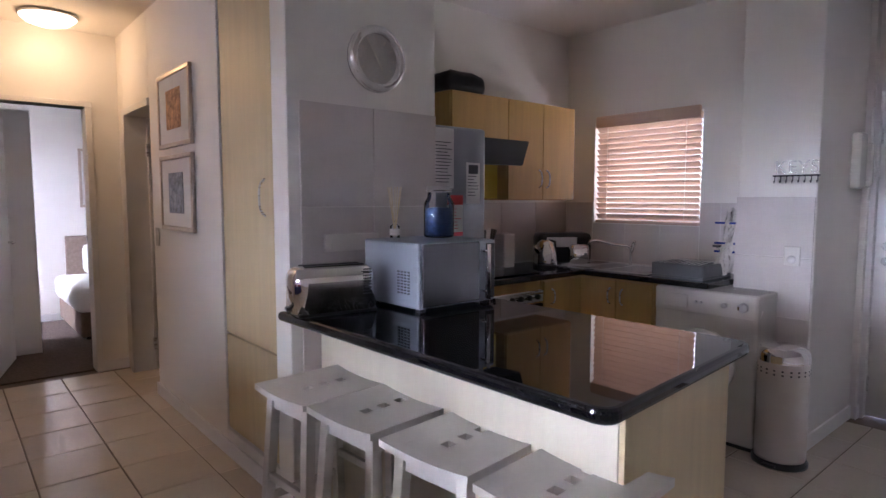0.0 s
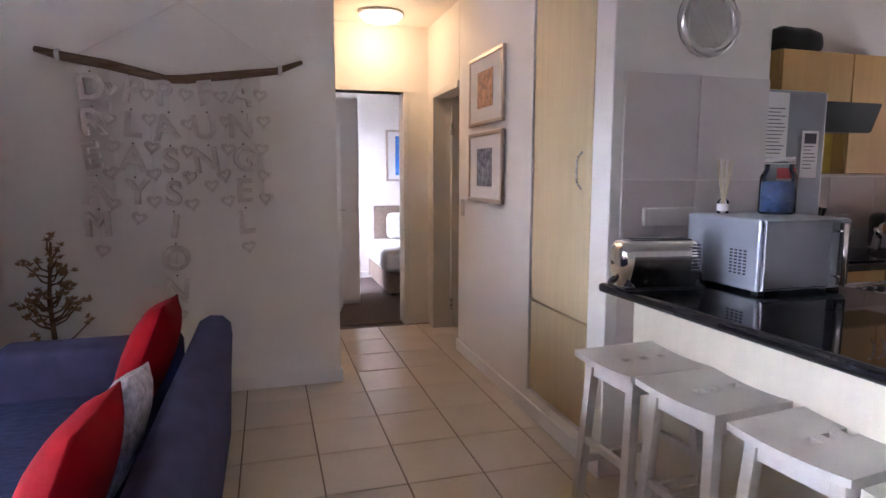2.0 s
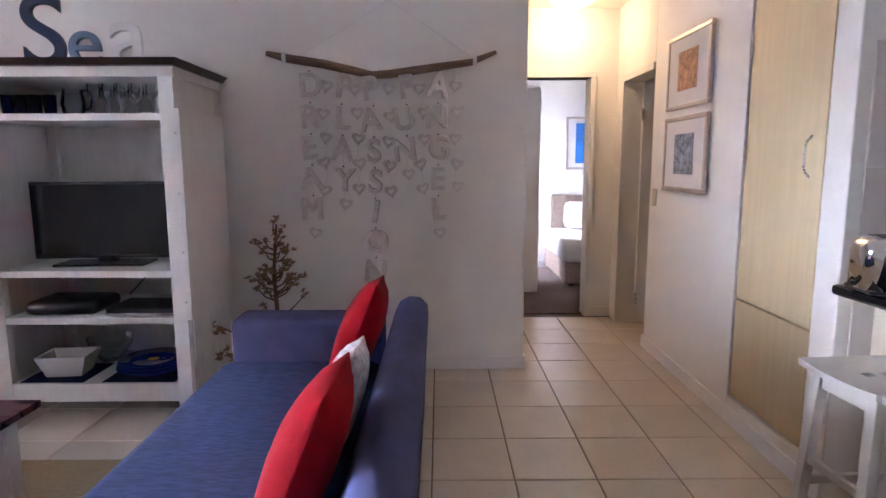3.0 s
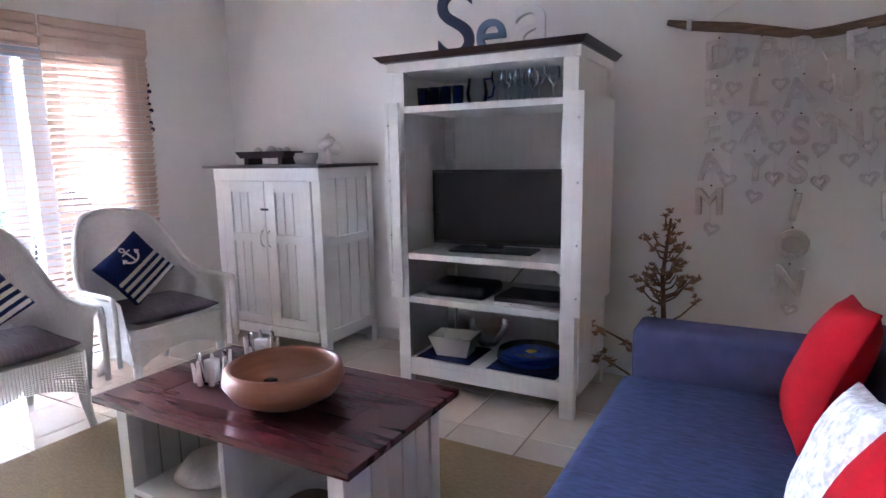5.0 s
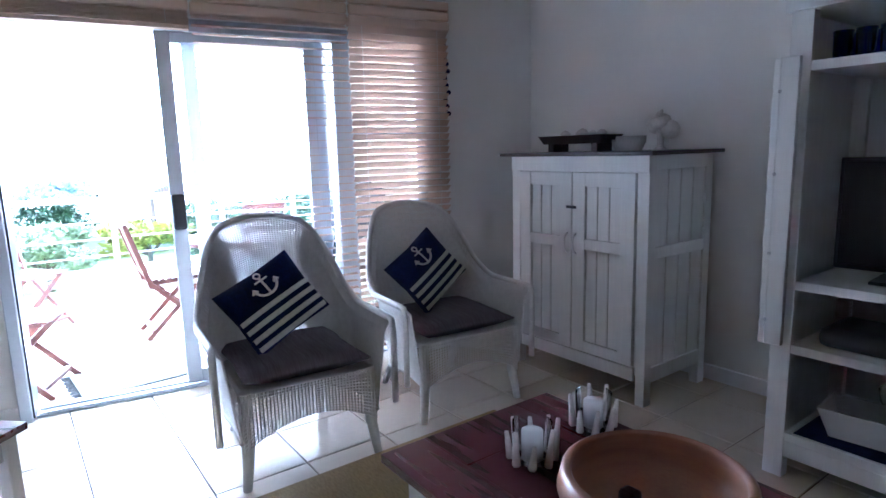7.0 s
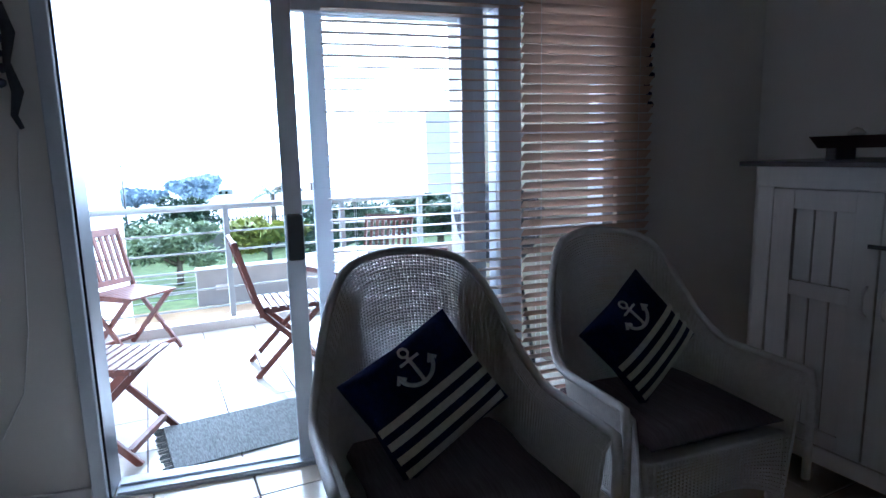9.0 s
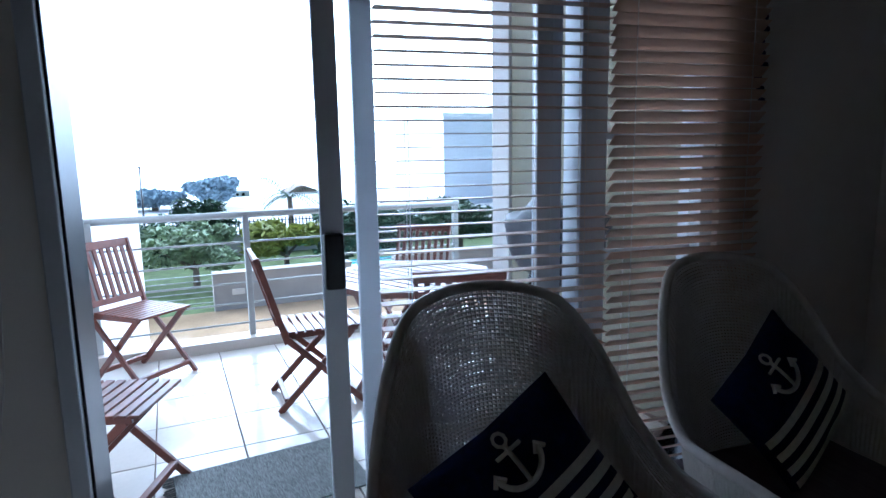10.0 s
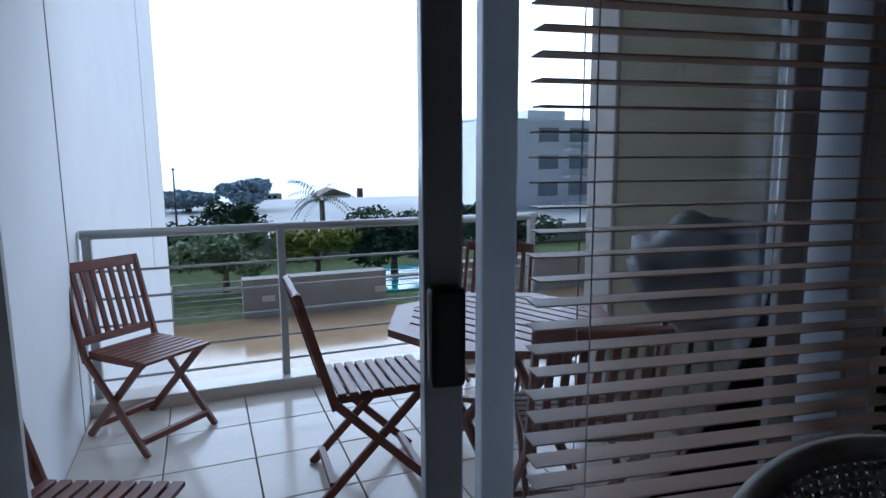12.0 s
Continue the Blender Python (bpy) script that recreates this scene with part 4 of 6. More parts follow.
def chest():
    c = empty("side_cabinet", label="white boarded cupboard with dark top and two doors", category="cabinet")
    x0, x1, y0, y1 = -4.20, -3.25, 3.38, 3.94
    box("top", DARKTOP, x0 - 0.05, x1 + 0.05, y0 - 0.06, y1 + 0.02, 1.272, 1.292, 0.004, c)
    box("frieze", WHITE, x0 + 0.0, x1, y0 - 0.006, y0 + 0.02, 1.19, 1.272, 0.003, c)
    box("body", WHITE, x0 + 0.02, x1 - 0.02, y0 + 0.02, y1 - 0.01, 0.15, 1.27, 0.0, c)
    for x in (x0, x1 - 0.07):
        for y in (y0, y1 - 0.06):
            bm = bmesh.new()
            add_box(bm, x, x + 0.07, y, y + 0.06, 0.0, 1.272, 0.003)
            for v in bm.verts:
                if v.co.z < 0.01:
                    v.co.x += 0.018 if x > -3.6 and v.co.x < x + 0.03 else (-0.018 if x < -3.6 and v.co.x > x + 0.03 else 0)
            finish(bm, "post", WHITE, False, c)
    boxes("rail", WHITE, [(x0 + 0.07, x1 - 0.07, y0 + 0.001, y0 + 0.02, 0.12, 0.19)], 0.003, c)
    boxes("side_rail", WHITE, [(x1 - 0.02, x1 - 0.001, y0 + 0.06, y1 - 0.06, z, z + h) for z, h in ((0.12, 0.08), (0.76, 0.06), (1.2, 0.07))], 0.003, c)
    for z, h in ((0.20, 0.56), (0.82, 0.38)):
        tongued_panel("side_boards", y1 - y0 - 0.12, h, 4, c, pose(x1 - 0.02, (y0 + y1) / 2, z, 0, 0, 90), 0.010)
    mid = (x0 + x1) / 2
    for s, a, b in ((-1, x0 + 0.075, mid - 0.003), (1, mid + 0.003, x1 - 0.075)):
        d = boxes("door", WHITE, [(a, a + 0.085, y0 - 0.008, y0 + 0.018, 0.2, 1.185), (b - 0.085, b, y0 - 0.008, y0 + 0.018, 0.2, 1.185)] + [(a + 0.085, b - 0.085, y0 - 0.007, y0 + 0.018, z, z + h) for z, h in ((0.2, 0.06), (0.77, 0.06), (1.11, 0.075))], 0.002, c)
        for z, h in ((0.26, 0.51), (0.83, 0.28)):
            tongued_panel("boards", b - a - 0.17, h, 3, d, pose((a + b) / 2, y0 + 0.014, z), 0.010)
        bow_handle(d, mid + s * 0.03, y0 - 0.008, 0.80, l=0.11, out=(0, -1), material=TRIM)
    box("lock", BLACK, mid - 0.04, mid + 0.03, y0 - 0.012, y0 - 0.007, 0.99, 1.005, 0.002, c)


chest()
tr = empty("footed_tray", pose(-3.83, 3.55, 1.2925, 0, 0, 3), label="dark wooden footed tray holding shells", category="tray")
bm = bmesh.new()
add_box(bm, -0.22, 0.22, -0.10, 0.10, 0.045, 0.09, 0.0)
for v in bm.verts:
    if v.co.z < 0.06:
        v.co.x *= 0.88
        v.co.y *= 0.8
finish(bm, "dish", DARKTOP, False, tr)
for x in (-0.15, 0.15):
    box("foot", DARKTOP, x - 0.02, x + 0.02, -0.07, 0.07, 0.0, 0.05, 0.004, tr)
for i, (x, r) in enumerate(((-0.1, 0.03), (0.02, 0.04), (0.09, 0.025), (0.15, 0.03))):
    o = lathe("shell", SHELL, [(0, -r * 0.5), (r * 0.8, -r * 0.2), (r, 0.1 * r), (r * 0.5, r * 0.6), (0, r * 0.8)], 14, tr, pose(x, 0.0, 0.098))
for x, y, r, h in ((-3.55, 3.55, 0.045, 0.06), (-3.45, 3.50, 0.075, 0.075)):
    p = empty("stone_dish", pose(x, y, 1.2925), label="small grey stone dish on the cupboard", category="dish", group="dishes on the cupboard")
    lathe("bowl", CLAY, [(0, 0), (r * 0.7, 0), (r, h * 0.6), (r, h), (r * 0.85, h), (r * 0.8, h * 0.5), (0, h * 0.4)], 26, p)
sh = empty("conch_shell", pose(-3.36, 3.62, 1.2925), label="white sea shell standing on a stem", category="shell")
bm = bmesh.new()
pts, rad = [], []
for i in range(26):
    a = i * 0.5
    k = i / 25
    pts.append((0.055 * (1 - k) * math.cos(a), 0.03 * (1 - k) * math.sin(a), 0.10 + 0.10 * k))
    rad.append(0.042 * (1 - k) + 0.006)
add_tube(bm, pts, rad, 10)
add_tube(bm, [(0, 0, 0), (0, 0, 0.02), (0, 0, 0.10)], [0.04, 0.016, 0.02], 12)
finish(bm, "shell", SHELL, True, sh)


def coffee_table():
    c = empty("coffee_table", label="white coffee table with dark red mahogany top", category="table")
    x0, x1, y0, y1 = -2.93, -1.74, 1.67, 2.34
    boxes("top", MAHOG, [(x0, x1, y0, y0 + 0.15, 0.452, 0.478), (x0, x1, y1 - 0.15, y1, 0.452, 0.478), (x0, x0 + 0.2, y0 + 0.152, y1 - 0.152, 0.452, 0.478), (x1 - 0.2, x1, y0 + 0.152, y1 - 0.152, 0.452, 0.478), (x0 + 0.202, x1 - 0.202, y0 + 0.152, y1 - 0.152, 0.452, 0.4765)], 0.002, c)
    a, b, d, e = x0 + 0.06, x1 - 0.06, y0 + 0.05, y1 - 0.05
    for x in (a, b - 0.06):
        for y in (d, e - 0.06):
            box("leg", WHITE, x, x + 0.06, y, y + 0.06, 0.0, 0.452, 0.003, c)
    boxes("rails", WHITE, [(a + 0.06, b - 0.06, d + 0.005, d + 0.025, 0.415, 0.451), (a + 0.06, b - 0.06, e - 0.025, e - 0.005, 0.415, 0.451), (a + 0.06, b - 0.06, d, e, 0.09, 0.115)], 0.002, c)
    for s, x in ((1, b - 0.022), (-1, a + 0.022)):
        tongued_panel("end_boards", e - d - 0.12, 0.36, 5, c, pose(x, (d + e) / 2, 0.09, 0, 0, 90 * s), 0.012)
    box("divider", WHITE, -2.36, -2.335, d + 0.03, e - 0.03, 0.115, 0.415, 0.002, c)


coffee_table()
sdt = empty("side_table", pose(-3.81, 0.55, 0, 0, 0, 45), label="small white side table with dark red top", category="table")
boxes("top", MAHOG, [(-0.23, 0.23, -0.23, -0.08, 0.472, 0.496), (-0.23, 0.23, -0.078, 0.078, 0.472, 0.495), (-0.23, 0.23, 0.08, 0.23, 0.472, 0.496)], 0.002, sdt)
for qx in (-1, 1):
    for qy in (-1, 1):
        box("leg", WHITE, qx * 0.185 - 0.022, qx * 0.185 + 0.022, qy * 0.185 - 0.022, qy * 0.185 + 0.022, 0.0, 0.472, 0.003, sdt)
boxes("apron", WHITE, [(-0.163, 0.163, q * 0.185 - 0.009, q * 0.185 + 0.009, 0.39, 0.471) for q in (-1, 1)] + [(q * 0.185 - 0.009, q * 0.185 + 0.009, -0.163, 0.163, 0.39, 0.471) for q in (-1, 1)], 0.002, sdt)
box("shelf", WHITE, -0.18, 0.18, -0.18, 0.18, 0.12, 0.138, 0.002, sdt)
bw = empty("wooden_bowl", pose(-2.26, 1.98, 0.4785), label="wide turned wooden bowl on the table", category="bowl")
lathe("bowl", BOWLW, [(0, 0), (0.12, 0.0), (0.185, 0.035), (0.215, 0.085), (0.205, 0.13), (0.19, 0.138), (0.182, 0.128), (0.19, 0.085), (0.16, 0.04), (0, 0.025)], 48, bw)
for x, y in ((-0.05, -0.02), (0.0, -0.05), (0.05, -0.01)):
    box("cone", DARKTOP, x - 0.022, x + 0.022, y - 0.02, y + 0.02, 0.03, 0.075, 0.01, bw)
for x, y in ((-2.64, 1.98), (-2.66, 2.26)):
    g = empty("candle_holder", pose(x, y, 0.4785), label="clear glass candle holder ringed with driftwood chips", category="candle holder", group="candle holders")
    lathe("glass", WARE, [(0, 0.003), (0.05, 0.003), (0.055, 0.11)], 22, g)
    lathe("candle", PAPER, [(0, 0.004), (0.03, 0.004), (0.03, 0.085), (0.0, 0.088)], 18, g)
    for i in range(8):
        a = i * 0.785
        tube("chip", SHELL, [(0.06 * math.cos(a), 0.06 * math.sin(a), 0.003), (0.07 * math.cos(a + 0.1), 0.07 * math.sin(a + 0.1), random.uniform(0.07, 0.125))], [0.012, 0.006], 6, g)
for y, h in ((1.9, 0.1), (2.15, 0.07)):
    o = lathe("shell", SHELL, [(0, 0), (0.10, 0.01), (0.13, 0.04), (0.08, h), (0, h + 0.01)], 18, None, pose(-2.6, y, 0.1155, 0, 0, 20))
    tagged(o, "large grey sea shell under the table", "shell", "shells under the table")
tagged(lathe("round_box", DRIFT, [(0, 0), (0.08, 0), (0.08, 0.09), (0, 0.09)], 20, None, pose(-2.05, 1.85, 0.1155)), "round brown box under the table", "box")
rg = bmesh.new()
add_box(rg, -3.71, -0.45, 0.62, 2.78, 0.0005, 0.010, 0.003)
tagged(finish(rg, "rug", JUTE), "tan flat-woven rug under the table", "rug")


def pad(name, material, w, d, h, parent=None, m=None, puff=0.5, n=12):
    """A stuffed cushion: two bulged sheets joined at a seam."""
    bm = bmesh.new()
    top, bot = {}, {}
    for i in range(n + 1):
        for j in range(n + 1):
            u, v = 2 * i / n - 1, 2 * j / n - 1
            k = max(0.0, (1 - abs(u) ** 2.4) * (1 - abs(v) ** 2.4)) ** puff
            pinch = 1 - 0.06 * (1 - abs(u * v)) * max(abs(u), abs(v)) ** 4
            z = h / 2 * k + 0.004 * noise.noise(Vector((u * 3, v * 3, h * 9)))
            top[i, j] = bm.verts.new((u * w / 2 * pinch, v * d / 2 * pinch, z + 0.003))
            bot[i, j] = bm.verts.new((u * w / 2 * pinch, v * d / 2 * pinch, -h / 2 * k - 0.003))
    for i in range(n):
        for j in range(n):
            bm.faces.new((top[i, j], top[i + 1, j], top[i + 1, j + 1], top[i, j + 1]))
            bm.faces.new((bot[i, j], bot[i, j + 1], bot[i + 1, j + 1], bot[i + 1, j]))
    edge = [(i, 0) for i in range(n)] + [(n, j) for j in range(n)] + [(i, n) for i in range(n, 0, -1)] + [(0, j) for j in range(n, 0, -1)]
    for a, b in zip(edge, edge[1:] + edge[:1]):
        bm.faces.new((top[a], bot[a], bot[b], top[b]))
    return finish(bm, name, material, True, parent, m)


sofa = empty("sofa", label="blue upholstered sofa with rolled back and low arms", category="sofa")
bm = bmesh.new()
prof = [(-0.36, 0.12), (-0.345, 0.45), (-0.335, 0.60), (-0.34, 0.66), (-0.375, 0.695), (-0.43, 0.70), (-0.475, 0.675), (-0.50, 0.62), (-0.53, 0.42), (-0.55, 0.12)]
ys = [1.15, 1.17, 1.5, 2.0, 2.6, 3.08, 3.12, 3.14]
sc = [0.93, 0.985, 1, 1, 1, 1, 0.985, 0.93]
rings = [[bm.verts.new((-0.41 + (x + 0.44) * (0.8 + 0.2 * (k - 0.93) / 0.07), y, 0.12 + (z - 0.12) * k)) for x, z in prof] for y, k in zip(ys, sc)]
for a, b in zip(rings, rings[1:]):
    for i in range(len(prof)):
        j = (i + 1) % len(prof)
        bm.faces.new((a[i], a[j], b[j], b[i]))
bm.faces.new(rings[0]), bm.faces.new(rings[-1])
finish(bm, "back", SOFA, True, sofa)
bm = bmesh.new()
add_box(bm, -1.235, -0.52, 2.92, 3.14, 0.10, 0.625, 0.03)
add_box(bm, -1.235, -0.52, 1.15, 1.37, 0.10, 0.605, 0.045)
finish(bm, "arm", SOFA, True, sofa)
bm = bmesh.new()
add_box(bm, -1.24, -0.50, 1.372, 2.918, 0.10, 0.29, 0.02)
finish(bm, "base", SOFA, False, sofa)
bm = bmesh.new()
add_box(bm, -1.265, -0.52, 1.375, 2.915, 0.285, 0.44, 0.05)
finish(bm, "seat", SEATF, True, sofa)
for x in (-1.2, -0.45):
    for y in (1.22, 3.06):
        box("foot", DARKTOP, x - 0.03, x + 0.03, y - 0.03, y + 0.03, 0.0, 0.12, 0.003, sofa)
for x, y, lean, z in ((-0.58, 2.60, 22, 0.66), (-0.59, 1.62, 22, 0.62)):
    tagged(pad("scatter_cushion", RED, 0.46, 0.46, 0.16, None, pose(x, y, z, 0, lean - 90, 0) @ pose(0, 0, 0, 0, 0, 6)), "bright red scatter cushion leaning on the sofa", "cushion", "cushions on the sofa")
tagged(pad("scatter_cushion", SCRIPT, 0.42, 0.42, 0.14, None, pose(-0.585, 2.08, 0.57, 0, -70, 0) @ pose(0, 0, 0, 0, 0, 12)), "white printed scatter cushion on the sofa", "cushion", "cushions on the sofa")


# ---- wicker chairs ----
def wicker_chair(m):
    c = empty("wicker_armchair", m, label="white woven wicker armchair with grey seat cushion", category="chair", group="wicker armchairs")

    def shell_point(a, v):
        """a: turn from the back round to an arm's front; v: from the bottom hem up to the rim."""
        s = abs(a)
        k = max(0.0, min(1.0, (s - 0.50) / 1.0))
        rim = 1.025 - 0.13 * min(1.0, s / 1.1) ** 2 - 0.295 * k * k * (3 - 2 * k)
        hem = 0.20 + 0.02 * math.cos(a * 3)
        z = hem + (rim - hem) * v
        r = 0.29 + 0.055 * v
        side = math.sin(min(s, math.pi / 2)) * r * (1 if a >= 0 else -1)
        back = -math.cos(min(s, math.pi / 2)) * r * 0.95
        if s > math.pi / 2:
            back = (s - math.pi / 2) * 0.30
        lean = -0.12 * max(0, v - 0.3) * max(0, math.cos(min(s, math.pi / 2)))
        flare = 0.03 * max(0, v - 0.9) / 0.1
        return Vector((back + lean - flare * math.cos(min(s, 1.57)) * 0.4, side + flare * (1 if a > 0 else -1) * math.sin(min(s, 1.57)), z))

    bm = bmesh.new()
    na, nv, amax = 138, 80, 2.55
    g = [[bm.verts.new(shell_point(-amax + 2 * amax * i / na, j / nv)) for j in range(nv + 1)] for i in range(na + 1)]
    for i in range(na):
        for j in range(nv):
            bm.faces.new((g[i][j], g[i + 1][j], g[i + 1][j + 1], g[i][j + 1]))
    w = finish(bm, "woven_back", WICKER, False, c)
    mod = w.modifiers.new("weave", 'WIREFRAME')
    mod.thickness, mod.use_even_offset, mod.use_boundary = 0.0112, False, True
    rim = [shell_point(-amax + 2 * amax * i / 60, 1.0) for i in range(61)]
    rim = [Vector((p.x, p.y, p.z)) for p in rim]
    tube("rim", WICKER, [rim[0] + Vector((0.01, 0, -0.38))] + [rim[0] + Vector((0.012, 0, -0.06))] + rim + [rim[-1] + Vector((0.012, 0, -0.06))] + [rim[-1] + Vector((0.01, 0, -0.38))], 0.015, 8, c)
    hem = [shell_point(-amax + 2 * amax * i / 40, 0.0) for i in range(41)]
    tube("hem", WICKER, hem, 0.012, 6, c)
    bm = bmesh.new()
    fx = shell_point(amax, 0.5).x
    nf = 40
    gf = []
    for i in range(nf + 1):
        y = -0.285 + 0.57 * i / nf
        lo = 0.16 + 0.10 * (1 - (y / 0.285) ** 2)
        gf.append([bm.verts.new((fx + 0.012 * math.cos(y * 5), y, lo + (0.40 - lo) * j / 14)) for j in range(15)])
    for i in range(nf):
        for j in range(14):
            bm.faces.new((gf[i][j], gf[i + 1][j], gf[i + 1][j + 1], gf[i][j + 1]))
    w = finish(bm, "woven_skirt", WICKER, False, c)
    mod = w.modifiers.new("weave", 'WIREFRAME')
    mod.thickness, mod.use_even_offset = 0.0095, False
    box("seat_deck", WICKER, -0.24, fx, -0.28, 0.28, 0.37, 0.40, 0.01, c)
    pad_ob = pad("seat_cushion", GREYC, 0.52, 0.54, 0.085, c, pose(0.03, 0, 0.445), 0.22)
    for x, y, k in ((fx - 0.02, -0.265, 0.02), (fx - 0.02, 0.265, 0.02), (-0.20, -0.20, -0.10), (-0.20, 0.20, -0.10)):
        s = 1 if y > 0 else -1
        tube("leg", WICKER, [(x, y, 0.40), (x, y, 0.16), (x + k * 0.5, y + s * 0.008, 0.09), (x + k, y + s * 0.02, 0.0)], [0.026, 0.026, 0.022, 0.018], 10, c)
    return c


wc = wicker_chair(pose(-4.05, 1.856, 0, 0, 0, -6))
copy_thing(wc, pose(-4.08, 2.735, 0, 0, 0, -6))


def anchor_cushion(m):
    c = empty("anchor_cushion", m, label="navy cushion with cream anchor and stripes", category="cushion", group="anchor cushions")
    body = pad("cover", NAVY, 0.36, 0.43, 0.13, c)

    def lift(x, y):
        u, v = abs(x / 0.18), abs(y / 0.215)
        return 0.065 * max(0.0, (1 - min(1, u) ** 2.4) * (1 - min(1, v) ** 2.4)) ** 0.5 + 0.006

    bm = bmesh.new()
    for x0 in (-0.012, -0.06, -0.108, -0.154):
        n = 16
        row = []
        for i in range(n + 1):
            y = -0.2 + 0.4 * i / n
            row.append([bm.verts.new((x, y, lift(x, y))) for x in (x0 - 0.012, x0, x0 + 0.012)])
        for a, b in zip(row, row[1:]):
            for k in range(2):
                bm.faces.new((a[k], a[k + 1], b[k + 1], b[k]))
    finish(bm, "stripes", CREAMC, False, c)
    bm = bmesh.new()
    seg = lambda pts, r: add_tube(bm, [(x, y, lift(x, y)) for x, y in pts], r, 6)
    seg([(0.035 + 0.09 * i / 8, 0.0) for i in range(9)], 0.006)
    seg([(0.112, -0.035), (0.112, 0.0), (0.112, 0.035)], 0.005)
    seg([(0.14 + 0.015 * math.cos(a * 0.7), 0.015 * math.sin(a * 0.7)) for a in range(10)], 0.0045)
    seg([(0.088 - 0.056 * math.cos(a), 0.062 * math.sin(a)) for a in [(-1.45 + 2.9 * i / 14) for i in range(15)]], 0.007)
    for q in (-1, 1):
        seg([(0.07, q * 0.075), (0.09, q * 0.060), (0.07, q * 0.045)], 0.006)
    finish(bm, "anchor", CREAMC, True, c)
    return c


ac = anchor_cushion(pose(-4.06, 1.80, 0.68, 0, 62, -6) @ pose(0, 0, 0, 0, 0, 208) @ Matrix.Scale(0.91, 4))
copy_thing(ac, pose(-4.13, 2.68, 0.69, 0, 62, -2) @ pose(0, 0, 0, 0, 0, 212))

# dried plant in the corner
pl = empty("dried_plant", label="dried brown flower stalk in a small pot", category="plant")
bm, bp = bmesh.new(), bmesh.new()
rnd = random.Random(4)


def pod(p, r=0.022):
    for _ in range(9):
        d = Vector((rnd.uniform(-1, 1), rnd.uniform(-1, 1), rnd.uniform(-0.2, 1))).normalized()
        e = p + d * r * rnd.uniform(0.8, 1.5)
        t = d.orthogonal().normalized() * r * 0.35
        b = d.cross(t).normalized() * r * 0.35
        vs = [bp.verts.new(v) for v in (p + t, p + b, p - t, p - b, e)]
        for k in range(4):
            bp.faces.new((vs[k], vs[(k + 1) % 4], vs[4]))


bx = Vector((-1.22, 3.66, 0))
add_tube(bm, [bx + Vector(v) for v in ((0, 0, 0.14), (0.01, 0, 0.4), (-0.01, 0.01, 0.7), (0.02, 0, 1.0))], [0.016, 0.014, 0.011, 0.006], 8)
for i in range(34):
    z = 0.42 + 0.6 * rnd.random() ** 0.8
    a = rnd.uniform(0, 6.28)
    l = (0.24 - 0.16 * (z - 0.4) / 0.6) * rnd.uniform(0.5, 1.0)
    s0 = bx + Vector((0, 0, z - 0.05))
    e = s0 + Vector((l * math.cos(a), l * 0.8 * math.sin(a), l * 0.7))
    mid = (s0 + e) / 2 + Vector((0, 0, -0.02))
    add_tube(bm, [s0, mid, e], [0.006, 0.005, 0.003], 5)
    for k in range(3):
        pod(e + Vector((rnd.uniform(-0.025, 0.025), rnd.uniform(-0.025, 0.025), rnd.uniform(-0.03, 0.02))))
for a, l, z in ((2.9, 0.33, 0.30), (3.6, 0.3, 0.12), (2.2, 0.22, 0.2)):
    s0 = bx + Vector((0, 0, z))
    e = s0 + Vector((l * math.cos(a), -0.1, 0.12))
    add_tube(bm, [s0, (s0 + e) / 2 + Vector((0, 0, -0.03)), e], [0.01, 0.008, 0.004], 6)
    for k in range(6):
        pod(e + Vector((rnd.uniform(-0.05, 0.05), rnd.uniform(-0.05, 0.05), rnd.uniform(-0.04, 0.03))), 0.028)
finish(bm, "stems", TWIG, True, pl)
finish(bp, "flower_heads", POD, False, pl)
lathe("pot", CLAY, [(0, 0), (0.07, 0), (0.085, 0.08), (0.06, 0.15), (0.05, 0.15), (0, 0.13)], 22, pl, pose(-1.22, 3.66, 0))

# shell curtain on the wall
hang = empty("shell_hanging", label="driftwood wall hanging with strings of white clay hearts", category="wall hanging")
px = [-1.30, -1.18, -0.95, -0.66, -0.55, -0.3, -0.05, 0.10]
pz = [2.015, 1.985, 1.95, 1.885, 1.89, 1.925, 1.96, 2.02]
tube("branch", DRIFT, [(x, 3.965, z) for x, z in zip(px, pz)], [0.016, 0.026, 0.028, 0.024, 0.027, 0.026, 0.022, 0.012], 10, hang)
for x, z in ((-1.19, 1.99), (-0.03, 1.965)):
    lathe("binding", PAPER, [(0.03, -0.012), (0.031, 0.0), (0.03, 0.012)], 14, hang, pose(x, 3.965, z, 0, 90, 0))
tube("cord", PAPER, [(-1.10, 3.975, 2.0), (-0.55, 3.992, 2.33), (-0.03, 3.975, 1.98)], 0.0022, 5, hang)


